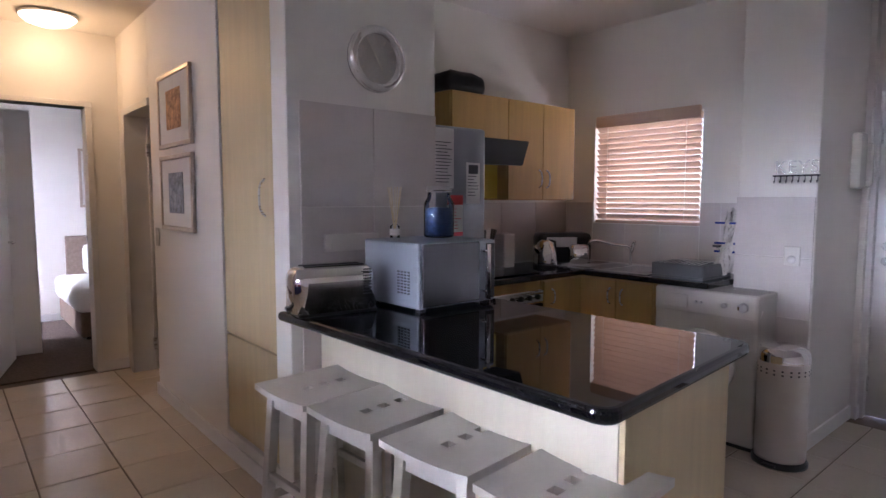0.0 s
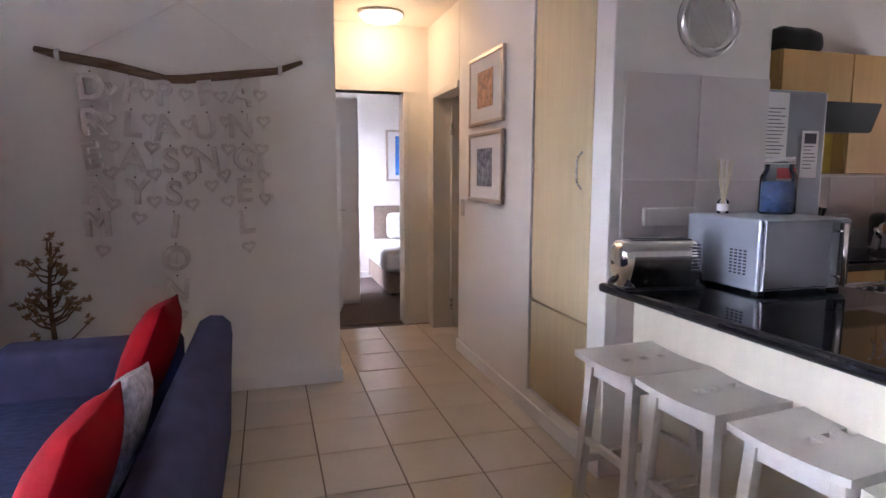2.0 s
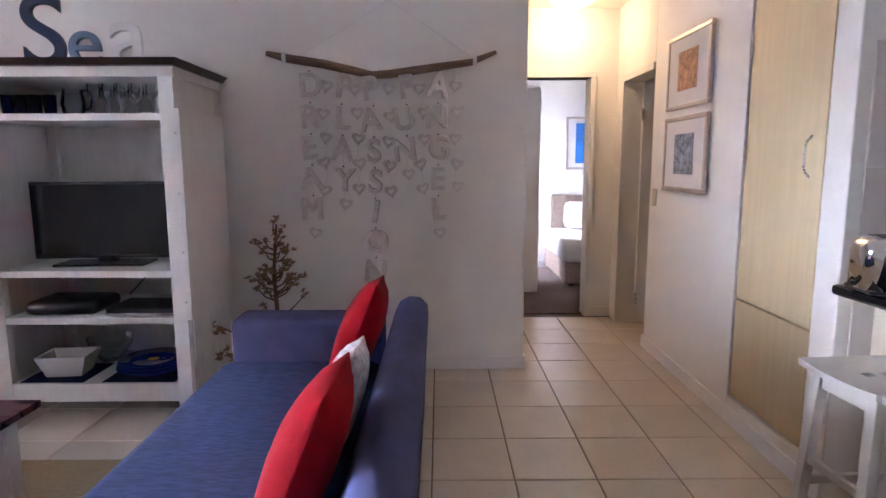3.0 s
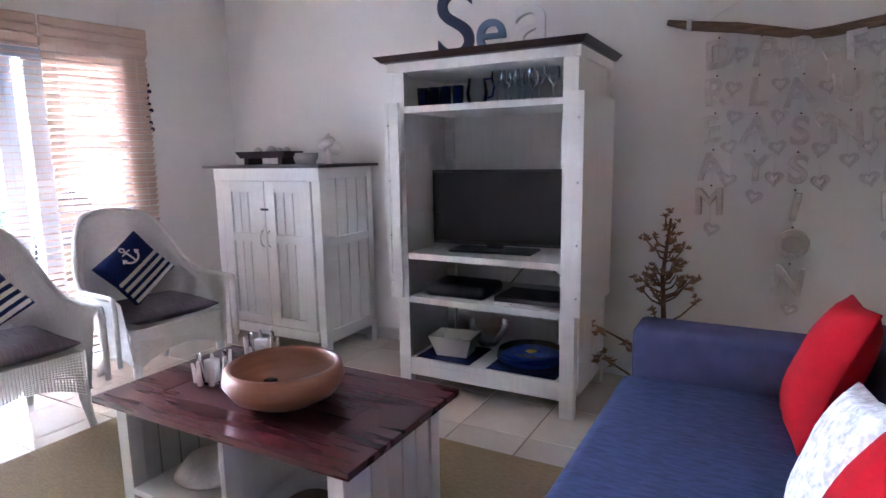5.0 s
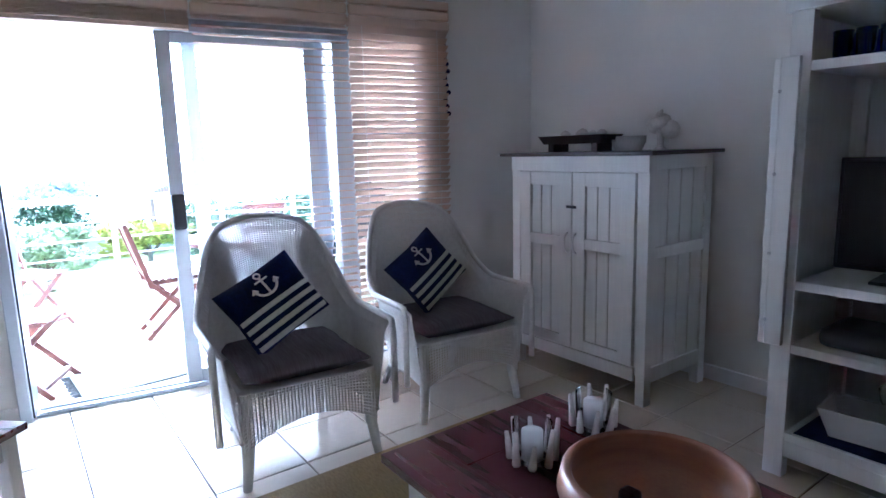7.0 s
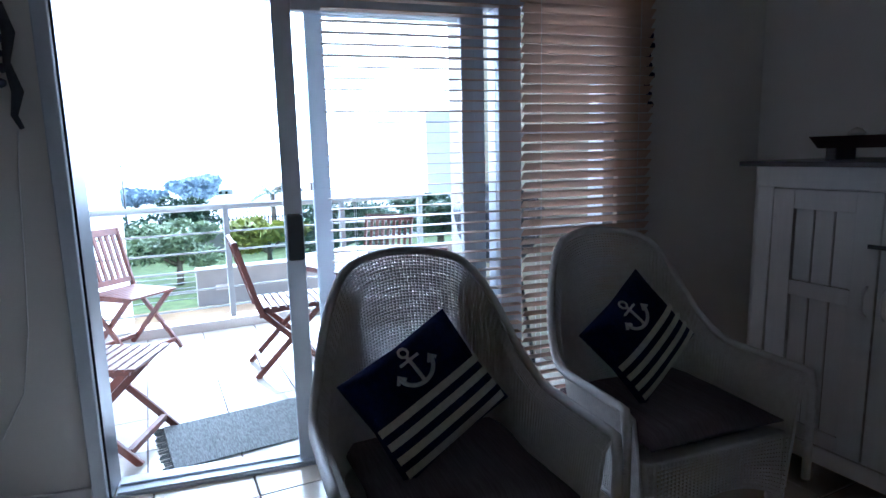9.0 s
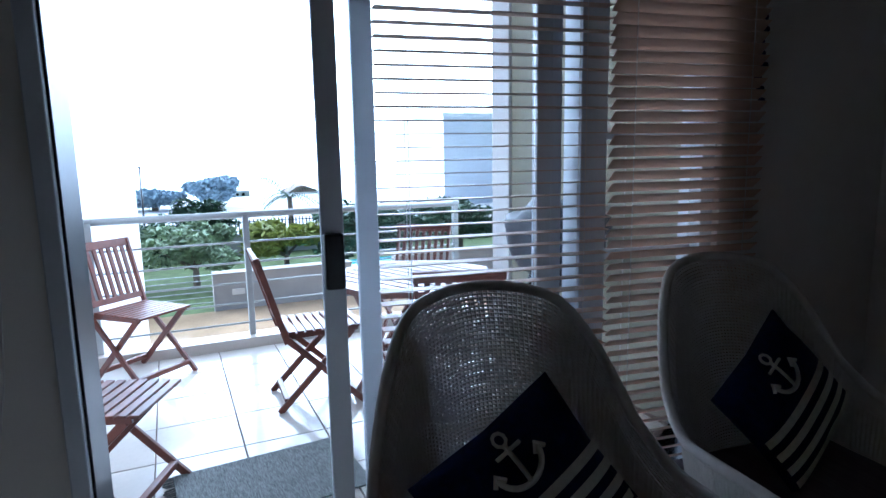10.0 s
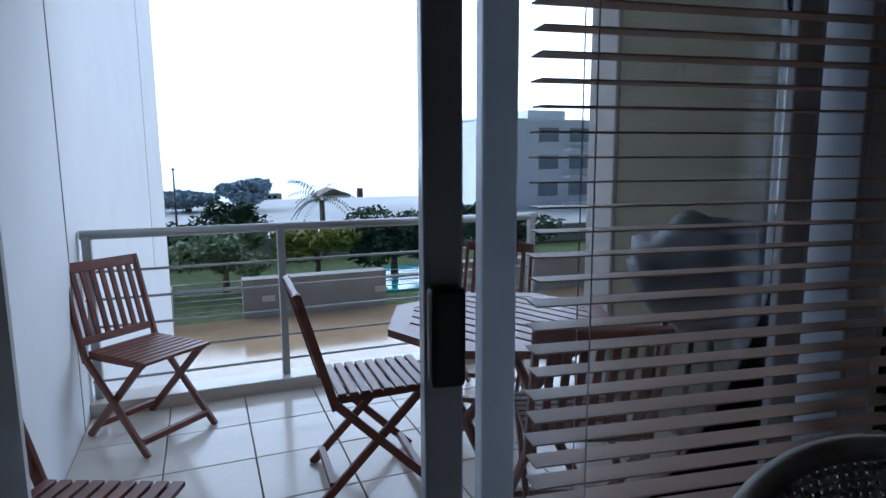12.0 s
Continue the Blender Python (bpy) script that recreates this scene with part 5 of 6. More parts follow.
def heart_mesh(r):
    bm = bmesh.new()
    n = 20
    rings = []
    for k, f in ((-1, 1.0), (-1, 0.5), (1, 0.5), (1, 1.0)):
        ring = []
        for i in range(n):
            t = 2 * math.pi * i / n
            x = 16 * math.sin(t) ** 3
            z = 13 * math.cos(t) - 5 * math.cos(2 * t) - 2 * math.cos(3 * t) - math.cos(4 * t)
            ring.append(bm.verts.new((x * r / 17 * f, k * 0.009, z * r / 17 * f)))
        rings.append(ring)
    for a, b in ((0, 1), (1, 2), (2, 3), (3, 0)):
        for i in range(n):
            bm.faces.new((rings[a][i], rings[a][(i + 1) % n], rings[b][(i + 1) % n], rings[b][i]))
    bmesh.ops.recalc_face_normals(bm, faces=bm.faces)
    me = bpy.data.meshes.new("heart")
    bm.to_mesh(me)
    bm.free()
    me.materials.append(SHELL)
    return me


HEART = heart_mesh(0.045)
for x, word in ((-1.045, "DREAM"), (-0.85, "PLAY"), (-0.655, "PASSION"), (-0.45, "FUN"), (-0.255, "ANGEL")):
    z, p = 1.855 + 0.05 * abs(x + 0.62), 0.19
    tube("string", PAPER, [(x, 3.978, z + 0.07), (x, 3.978, z - p * len(word))], 0.0016, 4, hang)
    for i, ch in enumerate(word):
        words("clay_letter", ch, 0.195, 0.011, SHELL, pose(x + random.uniform(-0.012, 0.012), 3.957, z - 0.115 - p * i, 90, random.uniform(-9, 9), random.uniform(-12, 12)), hang, 0.005)
        lathe("bead", TWIG, [(0, -0.006), (0.007, 0), (0, 0.006)], 8, hang, pose(x, 3.972, z + 0.035 - p * i))
    put(HEART, "heart", hang, pose(x + 0.01, 3.965, z - p * len(word) - 0.01, 0, random.uniform(-15, 15), random.uniform(-12, 12)))
for x, n in ((-0.955, 5), (-0.755, 5), (-0.555, 5), (-0.355, 5), (-0.145, 5)):
    z, p = 1.80 + 0.04 * abs(x + 0.6), 0.155
    tube("string", PAPER, [(x, 3.978, z + 0.11), (x, 3.978, z - p * (n - 1))], 0.0016, 4, hang)
    for i in range(n):
        put(HEART, "heart", hang, pose(x + random.uniform(-0.015, 0.015), 3.96, z - p * i + random.uniform(-0.01, 0.01), 0, random.uniform(-18, 18), random.uniform(-25, 25)))


# ---- terrace things ----
def folding_chair(m):
    c = empty("folding_chair", m, label="folding red-brown teak slatted chair", category="chair", group="terrace chairs")

    def bar(name, a, b, w=0.035, t=0.02):
        a, b = Vector(a), Vector(b)
        d = b - a
        z = d.normalized()
        y = Vector((0, 1, 0))
        x = y.cross(z).normalized()
        mm = Matrix((x, y, z)).transposed().to_4x4()
        mm.translation = a
        bm = bmesh.new()
        add_box(bm, -w / 2, w / 2, -t / 2, t / 2, 0, d.length, 0.003)
        return finish(bm, name, TEAK, False, c, mm)
    for s in (-1, 1):
        bar("back_leg", (0.26, s * 0.2, 0.0), (-0.16, s * 0.2, 0.42))
        bar("back_upright", (-0.16, s * 0.2, 0.40), (-0.30, s * 0.2, 0.88))
        bar("front_leg", (-0.22, s * 0.175, 0.0), (0.21, s * 0.175, 0.43))
        bar("seat_rail", (-0.16, s * 0.175, 0.43), (0.24, s * 0.175, 0.44), 0.03)
    for i in range(9):
        x = -0.15 + 0.048 * i
        box("seat_slat", TEAK, x, x + 0.036, -0.19, 0.19, 0.445, 0.46, 0.003, c)
    mb = pose(-0.19, 0, 0.50, 0, -16.3, 0)
    for i in range(7):
        y = -0.15 + 0.05 * i
        box("back_slat", TEAK, -0.007, 0.007, y - 0.013, y + 0.013, 0.0, 0.36, 0.002, c, mb)
    box("top_rail", TEAK, -0.012, 0.012, -0.215, 0.215, 0.345, 0.40, 0.005, c, mb)
    box("low_rail", TEAK, -0.011, 0.011, -0.19, 0.19, -0.02, 0.02, 0.003, c, mb)
    box("cross_bar", TEAK, 0.19, 0.22, -0.19, 0.19, 0.045, 0.075, 0.003, c)
    box("cross_bar", TEAK, -0.19, -0.16, -0.17, 0.17, 0.045, 0.075, 0.003, c)
    return c


Z = -0.03
fc = folding_chair(pose(-7.34, 0.93, Z, 0, 0, 41))
copy_thing(fc, pose(-6.49, 1.87, Z, 0, 0, 88))
copy_thing(fc, pose(-5.77, 0.84, Z, 0, 0, 66))
copy_thing(fc, pose(-7.05, 2.75, Z, 0, 0, -40))
copy_thing(fc, pose(-5.75, 2.45, Z, 0, 0, 160))
tb = empty("terrace_table", pose(-6.22, 2.40, Z, 0, 0, 22), label="octagonal wet teak slatted terrace table", category="table")
bm = bmesh.new()
R = 0.50
for i in range(8):
    a0, a1 = math.pi / 8 + i * math.pi / 4, math.pi / 8 + (i + 1) * math.pi / 4
    vs = []
    for z in (0.70, 0.73):
        for r, a in ((R, a0), (R, a1), (R - 0.09, a1), (R - 0.09, a0)):
            vs.append(bm.verts.new((r * math.cos(a), r * math.sin(a), z)))
    for f in ((0, 1, 2, 3), (7, 6, 5, 4), (0, 4, 5, 1), (1, 5, 6, 2), (2, 6, 7, 3), (3, 7, 4, 0)):
        bm.faces.new([vs[k] for k in f])
finish(bm, "border", TEAK, False, tb)
for i in range(11):
    y = -0.37 + 0.074 * i
    half = min(0.40, 0.56 - abs(y))
    box("slat", TEAK, -half, half, y - 0.03, y + 0.03, 0.702, 0.728, 0.003, tb)
for s in (-1, 1):
    for q in (-1, 1):
        tube("leg", TEAK, [(s * 0.28, q * 0.22, 0.70), (-s * 0.26, q * 0.22, 0.0)], 0.022, 8, tb)
mt = empty("door_mat", label="grey woven rag mat with fringe", category="mat")
bm = bmesh.new()
MM = pose(-5.62, 1.45, -0.029, 0, 0, 4)
add_box(bm, -0.25, 0.25, -0.34, 0.42, 0.0005, 0.009, 0.003)
finish(bm, "weave", RAGM, False, mt, MM)
bm = bmesh.new()
for i in range(26):
    x = -0.24 + 0.0192 * i
    add_tube(bm, [(x, -0.34, 0.006), (x + random.uniform(-0.01, 0.01), -0.375 - random.uniform(0, 0.015), 0.003)], 0.004, 5)
finish(bm, "fringe", RAGM, False, mt, MM)
br = empty("covered_barbecue", label="kettle barbecue under a dark grey cover", category="barbecue")
bm = bmesh.new()
bmesh.ops.create_uvsphere(bm, u_segments=28, v_segments=16, radius=1)
for v in bm.verts:
    n3 = noise.noise(v.co * 2.3) * 0.06
    v.co = Vector((-5.86 + v.co.x * (0.36 + n3), 3.14 + v.co.y * (0.24 + n3), 0.93 + v.co.z * (0.19 if v.co.z > 0 else 0.30) + n3))
finish(bm, "cover", TARP, True, br)
for x, y in ((-6.08, 3.0), (-5.64, 3.0), (-6.08, 3.28), (-5.64, 3.28)):
    tube("leg", BLACK, [(x, y, Z), (x * 0.5 - 2.93, y * 0.5 + 1.57, 0.75)], 0.014, 8, br)

# ---- outside ----
G = -2.9
bm = bmesh.new()
edge = [[bm.verts.new((x, y, z)) for y in (-900, 900)] for x, z in ((60, G - 0.02), (-76, G - 0.02), (-110, -6.5), (-1500, -6.5))]
for a, b in zip(edge, edge[1:]):
    bm.faces.new((a[0], a[1], b[1], b[0]))
tagged(finish(bm, "ground", GRASS), "rough grass ground reaching the horizon", **S)
tagged(boxes("courtyard", PAVE, [(-20.7, -5.2, -14, 26, G - 0.02, G + 0.02)], 0.0), "wet tan paved courtyard", **S)
for y0, y1, z1 in ((-8, 0.35, -1.95), (2.1, 6.15, -1.85), (7.6, 14, -1.8)):
    w = tagged(boxes("garden_wall", GREYW, [(-21.1, -20.7, y0, y1, G, z1), (-21.15, -20.65, y0, y1, z1, z1 + 0.05)], 0.01), "grey plastered low garden wall", "wall", "garden walls")
for y in (2.6, 5.8, 8.6):
    tagged(box("wall_light", ENAMEL, -20.7, -20.66, y, y + 0.35, -2.45, -2.28, 0.01), "white recessed wall light", "wall light", "wall lights")
for y0, y1 in ((0.35, 2.1), (6.15, 7.6)):
    gr = empty("garden_grille", label="horizontal steel bars between garden walls", category="railing", group="garden grilles")
    for i in range(6):
        tube("bar", RAILM, [(-20.9, y0, G + 0.25 + 0.16 * i), (-20.9, y1, G + 0.25 + 0.16 * i)], 0.015, 6, gr)
tagged(boxes("pool", POOL, [(-27, -22.5, 5.2, 11, G - 0.02, G + 0.03)], 0.0), "turquoise swimming pool", **S)
tagged(boxes("terrace_bank", GREYW, [(-31.3, -31.0, -14, 26, G, -1.95)], 0.0), "grey retaining wall behind the garden", **S)
fe = empty("boundary_fence", label="dark steel palisade fence", category="fence")
bm = bmesh.new()
for i in range(110):
    add_box(bm, -31.2, -31.17, -6 + 0.16 * i, -5.95 + 0.16 * i, -1.95, -1.3)
add_box(bm, -31.21, -31.16, -6, 12, -1.45, -1.41)
finish(bm, "bars", BLACK, False, fe)
tagged(boxes("road", SAND, [(-75, -34, -120, 200, G - 0.018, G + 0.05)], 0.0), "pale concrete sea road", **S)
# no air volume here: the haze over the water is in its pale colour
SEA = mat("haze_paled_sea", (0.45, 0.50, 0.53), 0.3, vary=0.05, scale=0.05, bump=0.2)
tagged(boxes("water", SEA, [(-1490, -112, -890, 890, -6.49, -6.4)], 0.0), "sea paled by haze put into its colour", **S)


def foliage(name, label, material, centre, size, n, leaf, seed, trunk=True, cat="bush"):
    r = random.Random(seed)
    t = empty(name, label=label, category=cat)
    cx, cy, cz = centre
    bm = bmesh.new()
    lobes = [(Vector((r.uniform(-0.65, 0.65), r.uniform(-0.65, 0.65), r.uniform(-0.35, 0.55))), r.uniform(0.3, 0.55)) for _ in range(11)]
    for i in range(n):
        lc, lr = lobes[i % 11]
        d = Vector((r.gauss(0, 1), r.gauss(0, 1), r.gauss(0, 1))).normalized()
        p = lc + d * lr * r.uniform(0.6, 1.05)
        p = Vector((cx + p.x * size[0], cy + p.y * size[1], max(G + 0.02, cz + p.z * size[2])))
        a = Vector((r.gauss(0, 1), r.gauss(0, 1), r.gauss(0, 0.6))).normalized() * leaf * r.uniform(0.6, 1.4)
        b = a.cross(Vector((r.gauss(0, 1), r.gauss(0, 1), r.gauss(0, 1)))).normalized() * leaf * 0.35
        bm.faces.new([bm.verts.new(v) for v in (p - a, p + b, p + a, p - b)])
    finish(bm, "leaves", material, False, t)
    if trunk:
        bm = bmesh.new()
        add_tube(bm, [(cx, cy, G), (cx + 0.05, cy, (G + cz) / 2), (cx, cy, cz)], [0.16 * size[0] * 0.6, 0.12 * size[0] * 0.6, 0.05], 8)
        for lc, lr in lobes[:6]:
            add_tube(bm, [(cx, cy, (G + cz) / 2), (cx + lc.x * size[0], cy + lc.y * size[1], cz + lc.z * size[2])], [0.06 * size[0], 0.02], 6)
        finish(bm, "trunk", BARK, True, t)


foliage("bush", "silvery green rounded garden bush", LEAFA, (-24.5, 1.8, -1.6), (1.3, 1.6, 1.0), 5200, 0.13, 1)
foliage("bush", "dark green garden shrub", LEAFB, (-26.5, -0.6, -1.6), (1.4, 2.0, 1.2), 3200, 0.15, 2)
foliage("bush", "yellow green cycad-like bush", LEAFC, (-25.5, 5.0, -1.55), (1.2, 1.5, 0.7), 2600, 0.2, 3)
foliage("bush", "dark green dense garden shrub", LEAFB, (-25.5, 7.9, -1.5), (1.6, 1.9, 1.15), 5200, 0.15, 5)
foliage("bush", "green shrub by the fence", LEAFB, (-30, 2.3, -1.0), (0.8, 1.6, 0.9), 2200, 0.14, 8)
foliage("bush", "low dark hedge below the terrace", LEAFB, (-27, 13, -1.5), (2, 4, 1.2), 3000, 0.2, 9)
foliage("tree", "blue-green broad tree by the sea, haze put into its colour", LEAFD, (-60, 4.4, -1.4), (3, 2.8, 1.5), 5200, 0.3, 6, cat="tree")
foliage("tree", "blue-green low tree by the sea, haze put into its colour", LEAFD, (-60, 0.0, -1.8), (3, 2.6, 1.0), 3600, 0.3, 7, cat="tree")


def palm(x, y, top):
    p = empty("palm_tree", label="small palm tree with drooping fronds", category="tree")
    tube("trunk", BARK, [(x, y, G), (x + 0.1, y, (G + top) / 2), (x, y, top)], [0.2, 0.14, 0.12], 10, p)
    r = random.Random(3)
    bm = bmesh.new()
    for i in range(22):
        a, up_ = r.uniform(0, 6.28), r.uniform(0.2, 1.9)
        prev = None
        for k in range(13):
            t = k / 12
            q = Vector((x + math.cos(a) * 1.5 * t, y + math.sin(a) * 1.5 * t, top + up_ * t * 1.3 - 1.3 * t * t))
            side = Vector((-math.sin(a), math.cos(a), -0.35))
            for s in (-1, 1):
                e = q + side * s * 0.38 * math.sin(math.pi * (0.12 + 0.85 * t)) + Vector((math.cos(a) * 0.12, math.sin(a) * 0.12, -0.12))
                w = Vector((math.cos(a), math.sin(a), 0)) * 0.035
                bm.faces.new([bm.verts.new(v) for v in (q - w, q + w, e)])
    finish(bm, "fronds", LEAFB, False, p)


palm(-33, 6.6, -0.45)
# wall and window colours of the far block are lightened to stand for haze
PALEW = mat("haze_white_render", (0.86, 0.88, 0.90), 0.8, vary=0.03, scale=0.6, bump=0.1)
FARGLASS = mat("haze_grey_glass", (0.30, 0.34, 0.37), 0.2, vary=0.15, scale=1.0, bump=0.0)
ho = empty("apartment_block", label="white apartment block of several storeys", category="building")
boxes("wall", PALEW, [(-62, -50, 23, 48, G, 4.9), (-58, -52, 29, 33, 4.9, 6.0)], 0.02, ho)
box("roof", PALEW, -62.2, -49.8, 22.8, 48.2, 4.85, 5.05, 0.02, ho)
for z in (-2.6, -0.2, 2.2):
    for y in (29, 32.2, 35.4, 38.6):
        w = box("window", FARGLASS, -50.0, -49.95, y, y + 2.0, z + 0.9, z + 2.1, 0.0, ho)
        box("sill", PALEW, -50.0, -49.7, y - 0.1, y + 2.1, z + 0.75, z + 0.88, 0.01, w)
    box("balcony_slab", PALEW, -50.0, -48.8, 31.5, 48, z + 0.1, z + 0.3, 0.01, ho)
hs = empty("house", label="small far house with brown pitched roof", category="house")
box("wall", PLASTER, -92, -86, 16, 20.4, -6, -3.2, 0.0, hs)
bm = bmesh.new()
vs = [bm.verts.new(v) for v in ((-92, 15.8, -3.2), (-86, 15.8, -3.2), (-86, 20.6, -3.2), (-92, 20.6, -3.2), (-92, 18.2, -2.2), (-86, 18.2, -2.2))]
for f in ((0, 3, 4), (1, 2, 5), (0, 1, 5, 4), (2, 3, 4, 5), (0, 3, 2, 1)):
    bm.faces.new([vs[k] for k in f])
finish(bm, "roof", ROOF, False, hs)
box("chimney", ROOF, -88, -87.2, 21.8, 22.5, -6, -2.3, 0.0, hs)
hs2 = empty("house", label="low white far house with small windows", category="house")
box("wall", PLASTER, -95, -90, 7.5, 11.5, -6, -2.9, 0.0, hs2)
for i in range(4):
    box("window", SCREEN, -90.0, -89.95, 8 + 0.8 * i, 8.4 + 0.8 * i, -3.6, -3.2, 0.0, hs2)
lp = empty("street_lamp", label="thin dark street lamp post", category="lamp post")
tube("post", BLACK, [(-40, -0.2, G), (-40, -0.2, 1.0)], [0.07, 0.04], 8, lp)
box("head", BLACK, -40.25, -39.9, -0.3, -0.1, 1.0, 1.1, 0.02, lp)

# bright overcast sky far out over the sea
bm = bmesh.new()
ring = [[bm.verts.new((-900 * math.cos(a) * k, 900 * math.sin(a) * k, z)) for a in [radians(-100 + 10 * i) for i in range(21)]] for z, k in ((-12, 1), (120, 1), (420, 0.93), (700, 0.75))]
for a, b in zip(ring, ring[1:]):
    for i in range(20):
        bm.faces.new((a[i], a[i + 1], b[i + 1], b[i]))
tagged(finish(bm, "backdrop", glow("overcast_white", (0.93, 0.97, 1.0), 11.0), True), "plain white overcast sky", **S)

# ---- kitchen small things ----
bn = empty("pedal_bin", pose(3.42, 1.23, 0), label="cream metal pedal bin with chrome lid", category="bin")
lathe("body", mat("cream_enamel_steel", (0.62, 0.56, 0.50), 0.3, 0.2, vary=0.03, bump=0.02), [(0.0, 0.03), (0.118, 0.03), (0.12, 0.05), (0.12, 0.54), (0.11, 0.545)], 40, bn)
lathe("lid", CHROME, [(0.122, 0.54), (0.122, 0.575), (0.112, 0.60), (0.07, 0.618), (0, 0.625)], 40, bn)
lathe("foot_ring", BLACK, [(0.0, 0.0), (0.132, 0.0), (0.132, 0.018), (0.12, 0.032)], 40, bn)
box("pedal", BLACK, -0.15, -0.115, -0.03, 0.03, 0.012, 0.024, 0.003, bn)
for i in range(20):
    for z in (0.485, 0.505):
        a = 2 * math.pi * i / 20
        box("hole", BLACK, 0.1195, 0.1212, -0.005, 0.005, z - 0.004, z + 0.004, 0.0, bn, pose(0, 0, 0, 0, 0, 18 * i))
ky = empty("key_rack", label="black wire key rack with lettering and hooks", category="rack")
words("lettering", "KEYS", 0.10, 0.002, STEEL, pose(3.652, 1.295, 1.505, 90, 0, -90), ky)
box("bar", BLACK, 3.645, 3.653, 1.18, 1.41, 1.488, 1.497, 0.001, ky)
for i in range(8):
    tube("hook", BLACK, [(3.65, 1.19 + 0.03 * i, 1.49), (3.648, 1.19 + 0.03 * i, 1.462), (3.638, 1.19 + 0.03 * i, 1.455), (3.632, 1.19 + 0.03 * i, 1.466)], 0.003, 6, ky)
so = empty("wall_socket", label="white wall socket with plug switch", category="socket")
box("plate", ENAMEL, 3.648, 3.656, 1.255, 1.335, 1.005, 1.11, 0.003, so)
lathe("outlet", TRIM, [(0, 0.004), (0.018, 0.004), (0.022, 0)], 16, so, pose(3.648, 1.295, 1.04, 0, -90, 0))
ph = empty("wall_phone", label="white wall telephone handset", category="telephone")
box("base", ENAMEL, 4.16, 4.30, 1.14, 1.19, 1.43, 1.75, 0.015, ph)
box("handset", ENAMEL, 4.31, 4.38, 1.12, 1.185, 1.44, 1.70, 0.02, ph)
sk = empty("kitchen_sink", label="stainless steel sink with mixer tap", category="sink")
boxes("rim", STEEL, [(3.42, 3.88, 2.02, 2.75, 0.9005, 0.906)], 0.002, sk)
# flat plates on the rim; darker steel stands for the shade inside the basins
boxes("basin", mat("basin_shade_steel", (0.35, 0.35, 0.35), 0.3, 1.0, bump=0.02), [(3.47, 3.80, 2.08, 2.32, 0.9065, 0.9085), (3.47, 3.80, 2.37, 2.5, 0.9065, 0.9085)], 0.0, sk)
tube("tap", CHROME, [(3.82, 2.38, 0.905), (3.82, 2.38, 1.02), (3.80, 2.40, 1.04), (3.72, 2.46, 1.05), (3.62, 2.52, 1.08), (3.58, 2.55, 1.075), (3.57, 2.555, 1.05)], 0.011, 10, sk)
tube("tap_lever", CHROME, [(3.82, 2.38, 1.0), (3.82, 2.36, 1.06), (3.80, 2.34, 1.075)], [0.016, 0.013, 0.008], 10, sk)
dr = empty("dish_rack", label="grey plastic dish drying tray", category="dish rack")
GREYP = mat("grey_plastic", (0.17, 0.18, 0.19), 0.45, vary=0.06)
boxes("tray", GREYP, [(3.44, 3.80, 1.68, 2.0, 0.9005, 0.915), (3.44, 3.455, 1.68, 2.0, 0.915, 0.985), (3.785, 3.80, 1.68, 2.0, 0.915, 0.985), (3.455, 3.785, 1.68, 1.695, 0.915, 0.985), (3.455, 3.785, 1.985, 2.0, 0.915, 0.985)], 0.004, dr)
for i in range(9):
    tube("wire", PAPER, [(3.46, 1.72 + 0.03 * i, 0.985), (3.62, 1.72 + 0.03 * i, 0.995), (3.78, 1.72 + 0.03 * i, 0.985)], 0.002, 5, dr)
kt = empty("kettle", pose(3.30, 2.72, 0.9005), label="polished steel kettle on the worktop", category="kettle")
lathe("body", CHROME, [(0, 0), (0.08, 0.0), (0.085, 0.02), (0.078, 0.10), (0.05, 0.17), (0.03, 0.185), (0, 0.19)], 28, kt)
tube("handle", BLACK, [(0.04, 0, 0.18), (0.10, 0, 0.17), (0.115, 0, 0.10), (0.085, 0, 0.03)], 0.010, 8, kt)
lathe("knob", BLACK, [(0.0, 0.19), (0.012, 0.19), (0.012, 0.21), (0, 0.215)], 12, kt)
tube("spout", CHROME, [(-0.07, 0, 0.11), (-0.11, 0, 0.15)], [0.02, 0.012], 10, kt)
tagged(box("white_canister", ENAMEL, 3.02, 3.13, 2.84, 2.95, 0.9005, 1.13, 0.01), "white upright canister on the worktop", "canister")
kn = empty("utensil_stand", pose(2.86, 2.86, 0.9085), label="black utensil stand with tools", category="utensils")
lathe("pot", BLACK, [(0, 0), (0.05, 0), (0.05, 0.15), (0.045, 0.15), (0.04, 0.02)], 20, kn)
for i in range(5):
    a = i * 1.3
    tube("tool", BLACK, [(0.02 * math.cos(a), 0.02 * math.sin(a), 0.02), (0.07 * math.cos(a), 0.07 * math.sin(a), 0.26)], [0.005, 0.012], 6, kn)
bx2 = empty("bread_bin", pose(3.66, 2.86, 0.9005, 0, 0, -35), label="dark bread bin with steel crockery in front", category="bread bin")
bm = bmesh.new()
add_box(bm, -0.2, 0.2, -0.10, 0.10, 0.0, 0.22, 0.035)
finish(bm, "body", BLACK, True, bx2)
box("window", PAPER, -0.15, 0.08, -0.104, -0.10, 0.12, 0.19, 0.0, bx2)
st2 = empty("steel_toaster", pose(3.60, 2.66, 0.907, 0, 0, -40), label="small polished steel toaster", category="toaster")
bm = bmesh.new()
add_box(bm, -0.07, 0.07, -0.05, 0.05, 0, 0.14, 0.03)
finish(bm, "body", CHROME, True, st2)
tw = empty("tea_towel", label="white tea towel with blue stripes hanging", category="towel")
bm = bmesh.new()
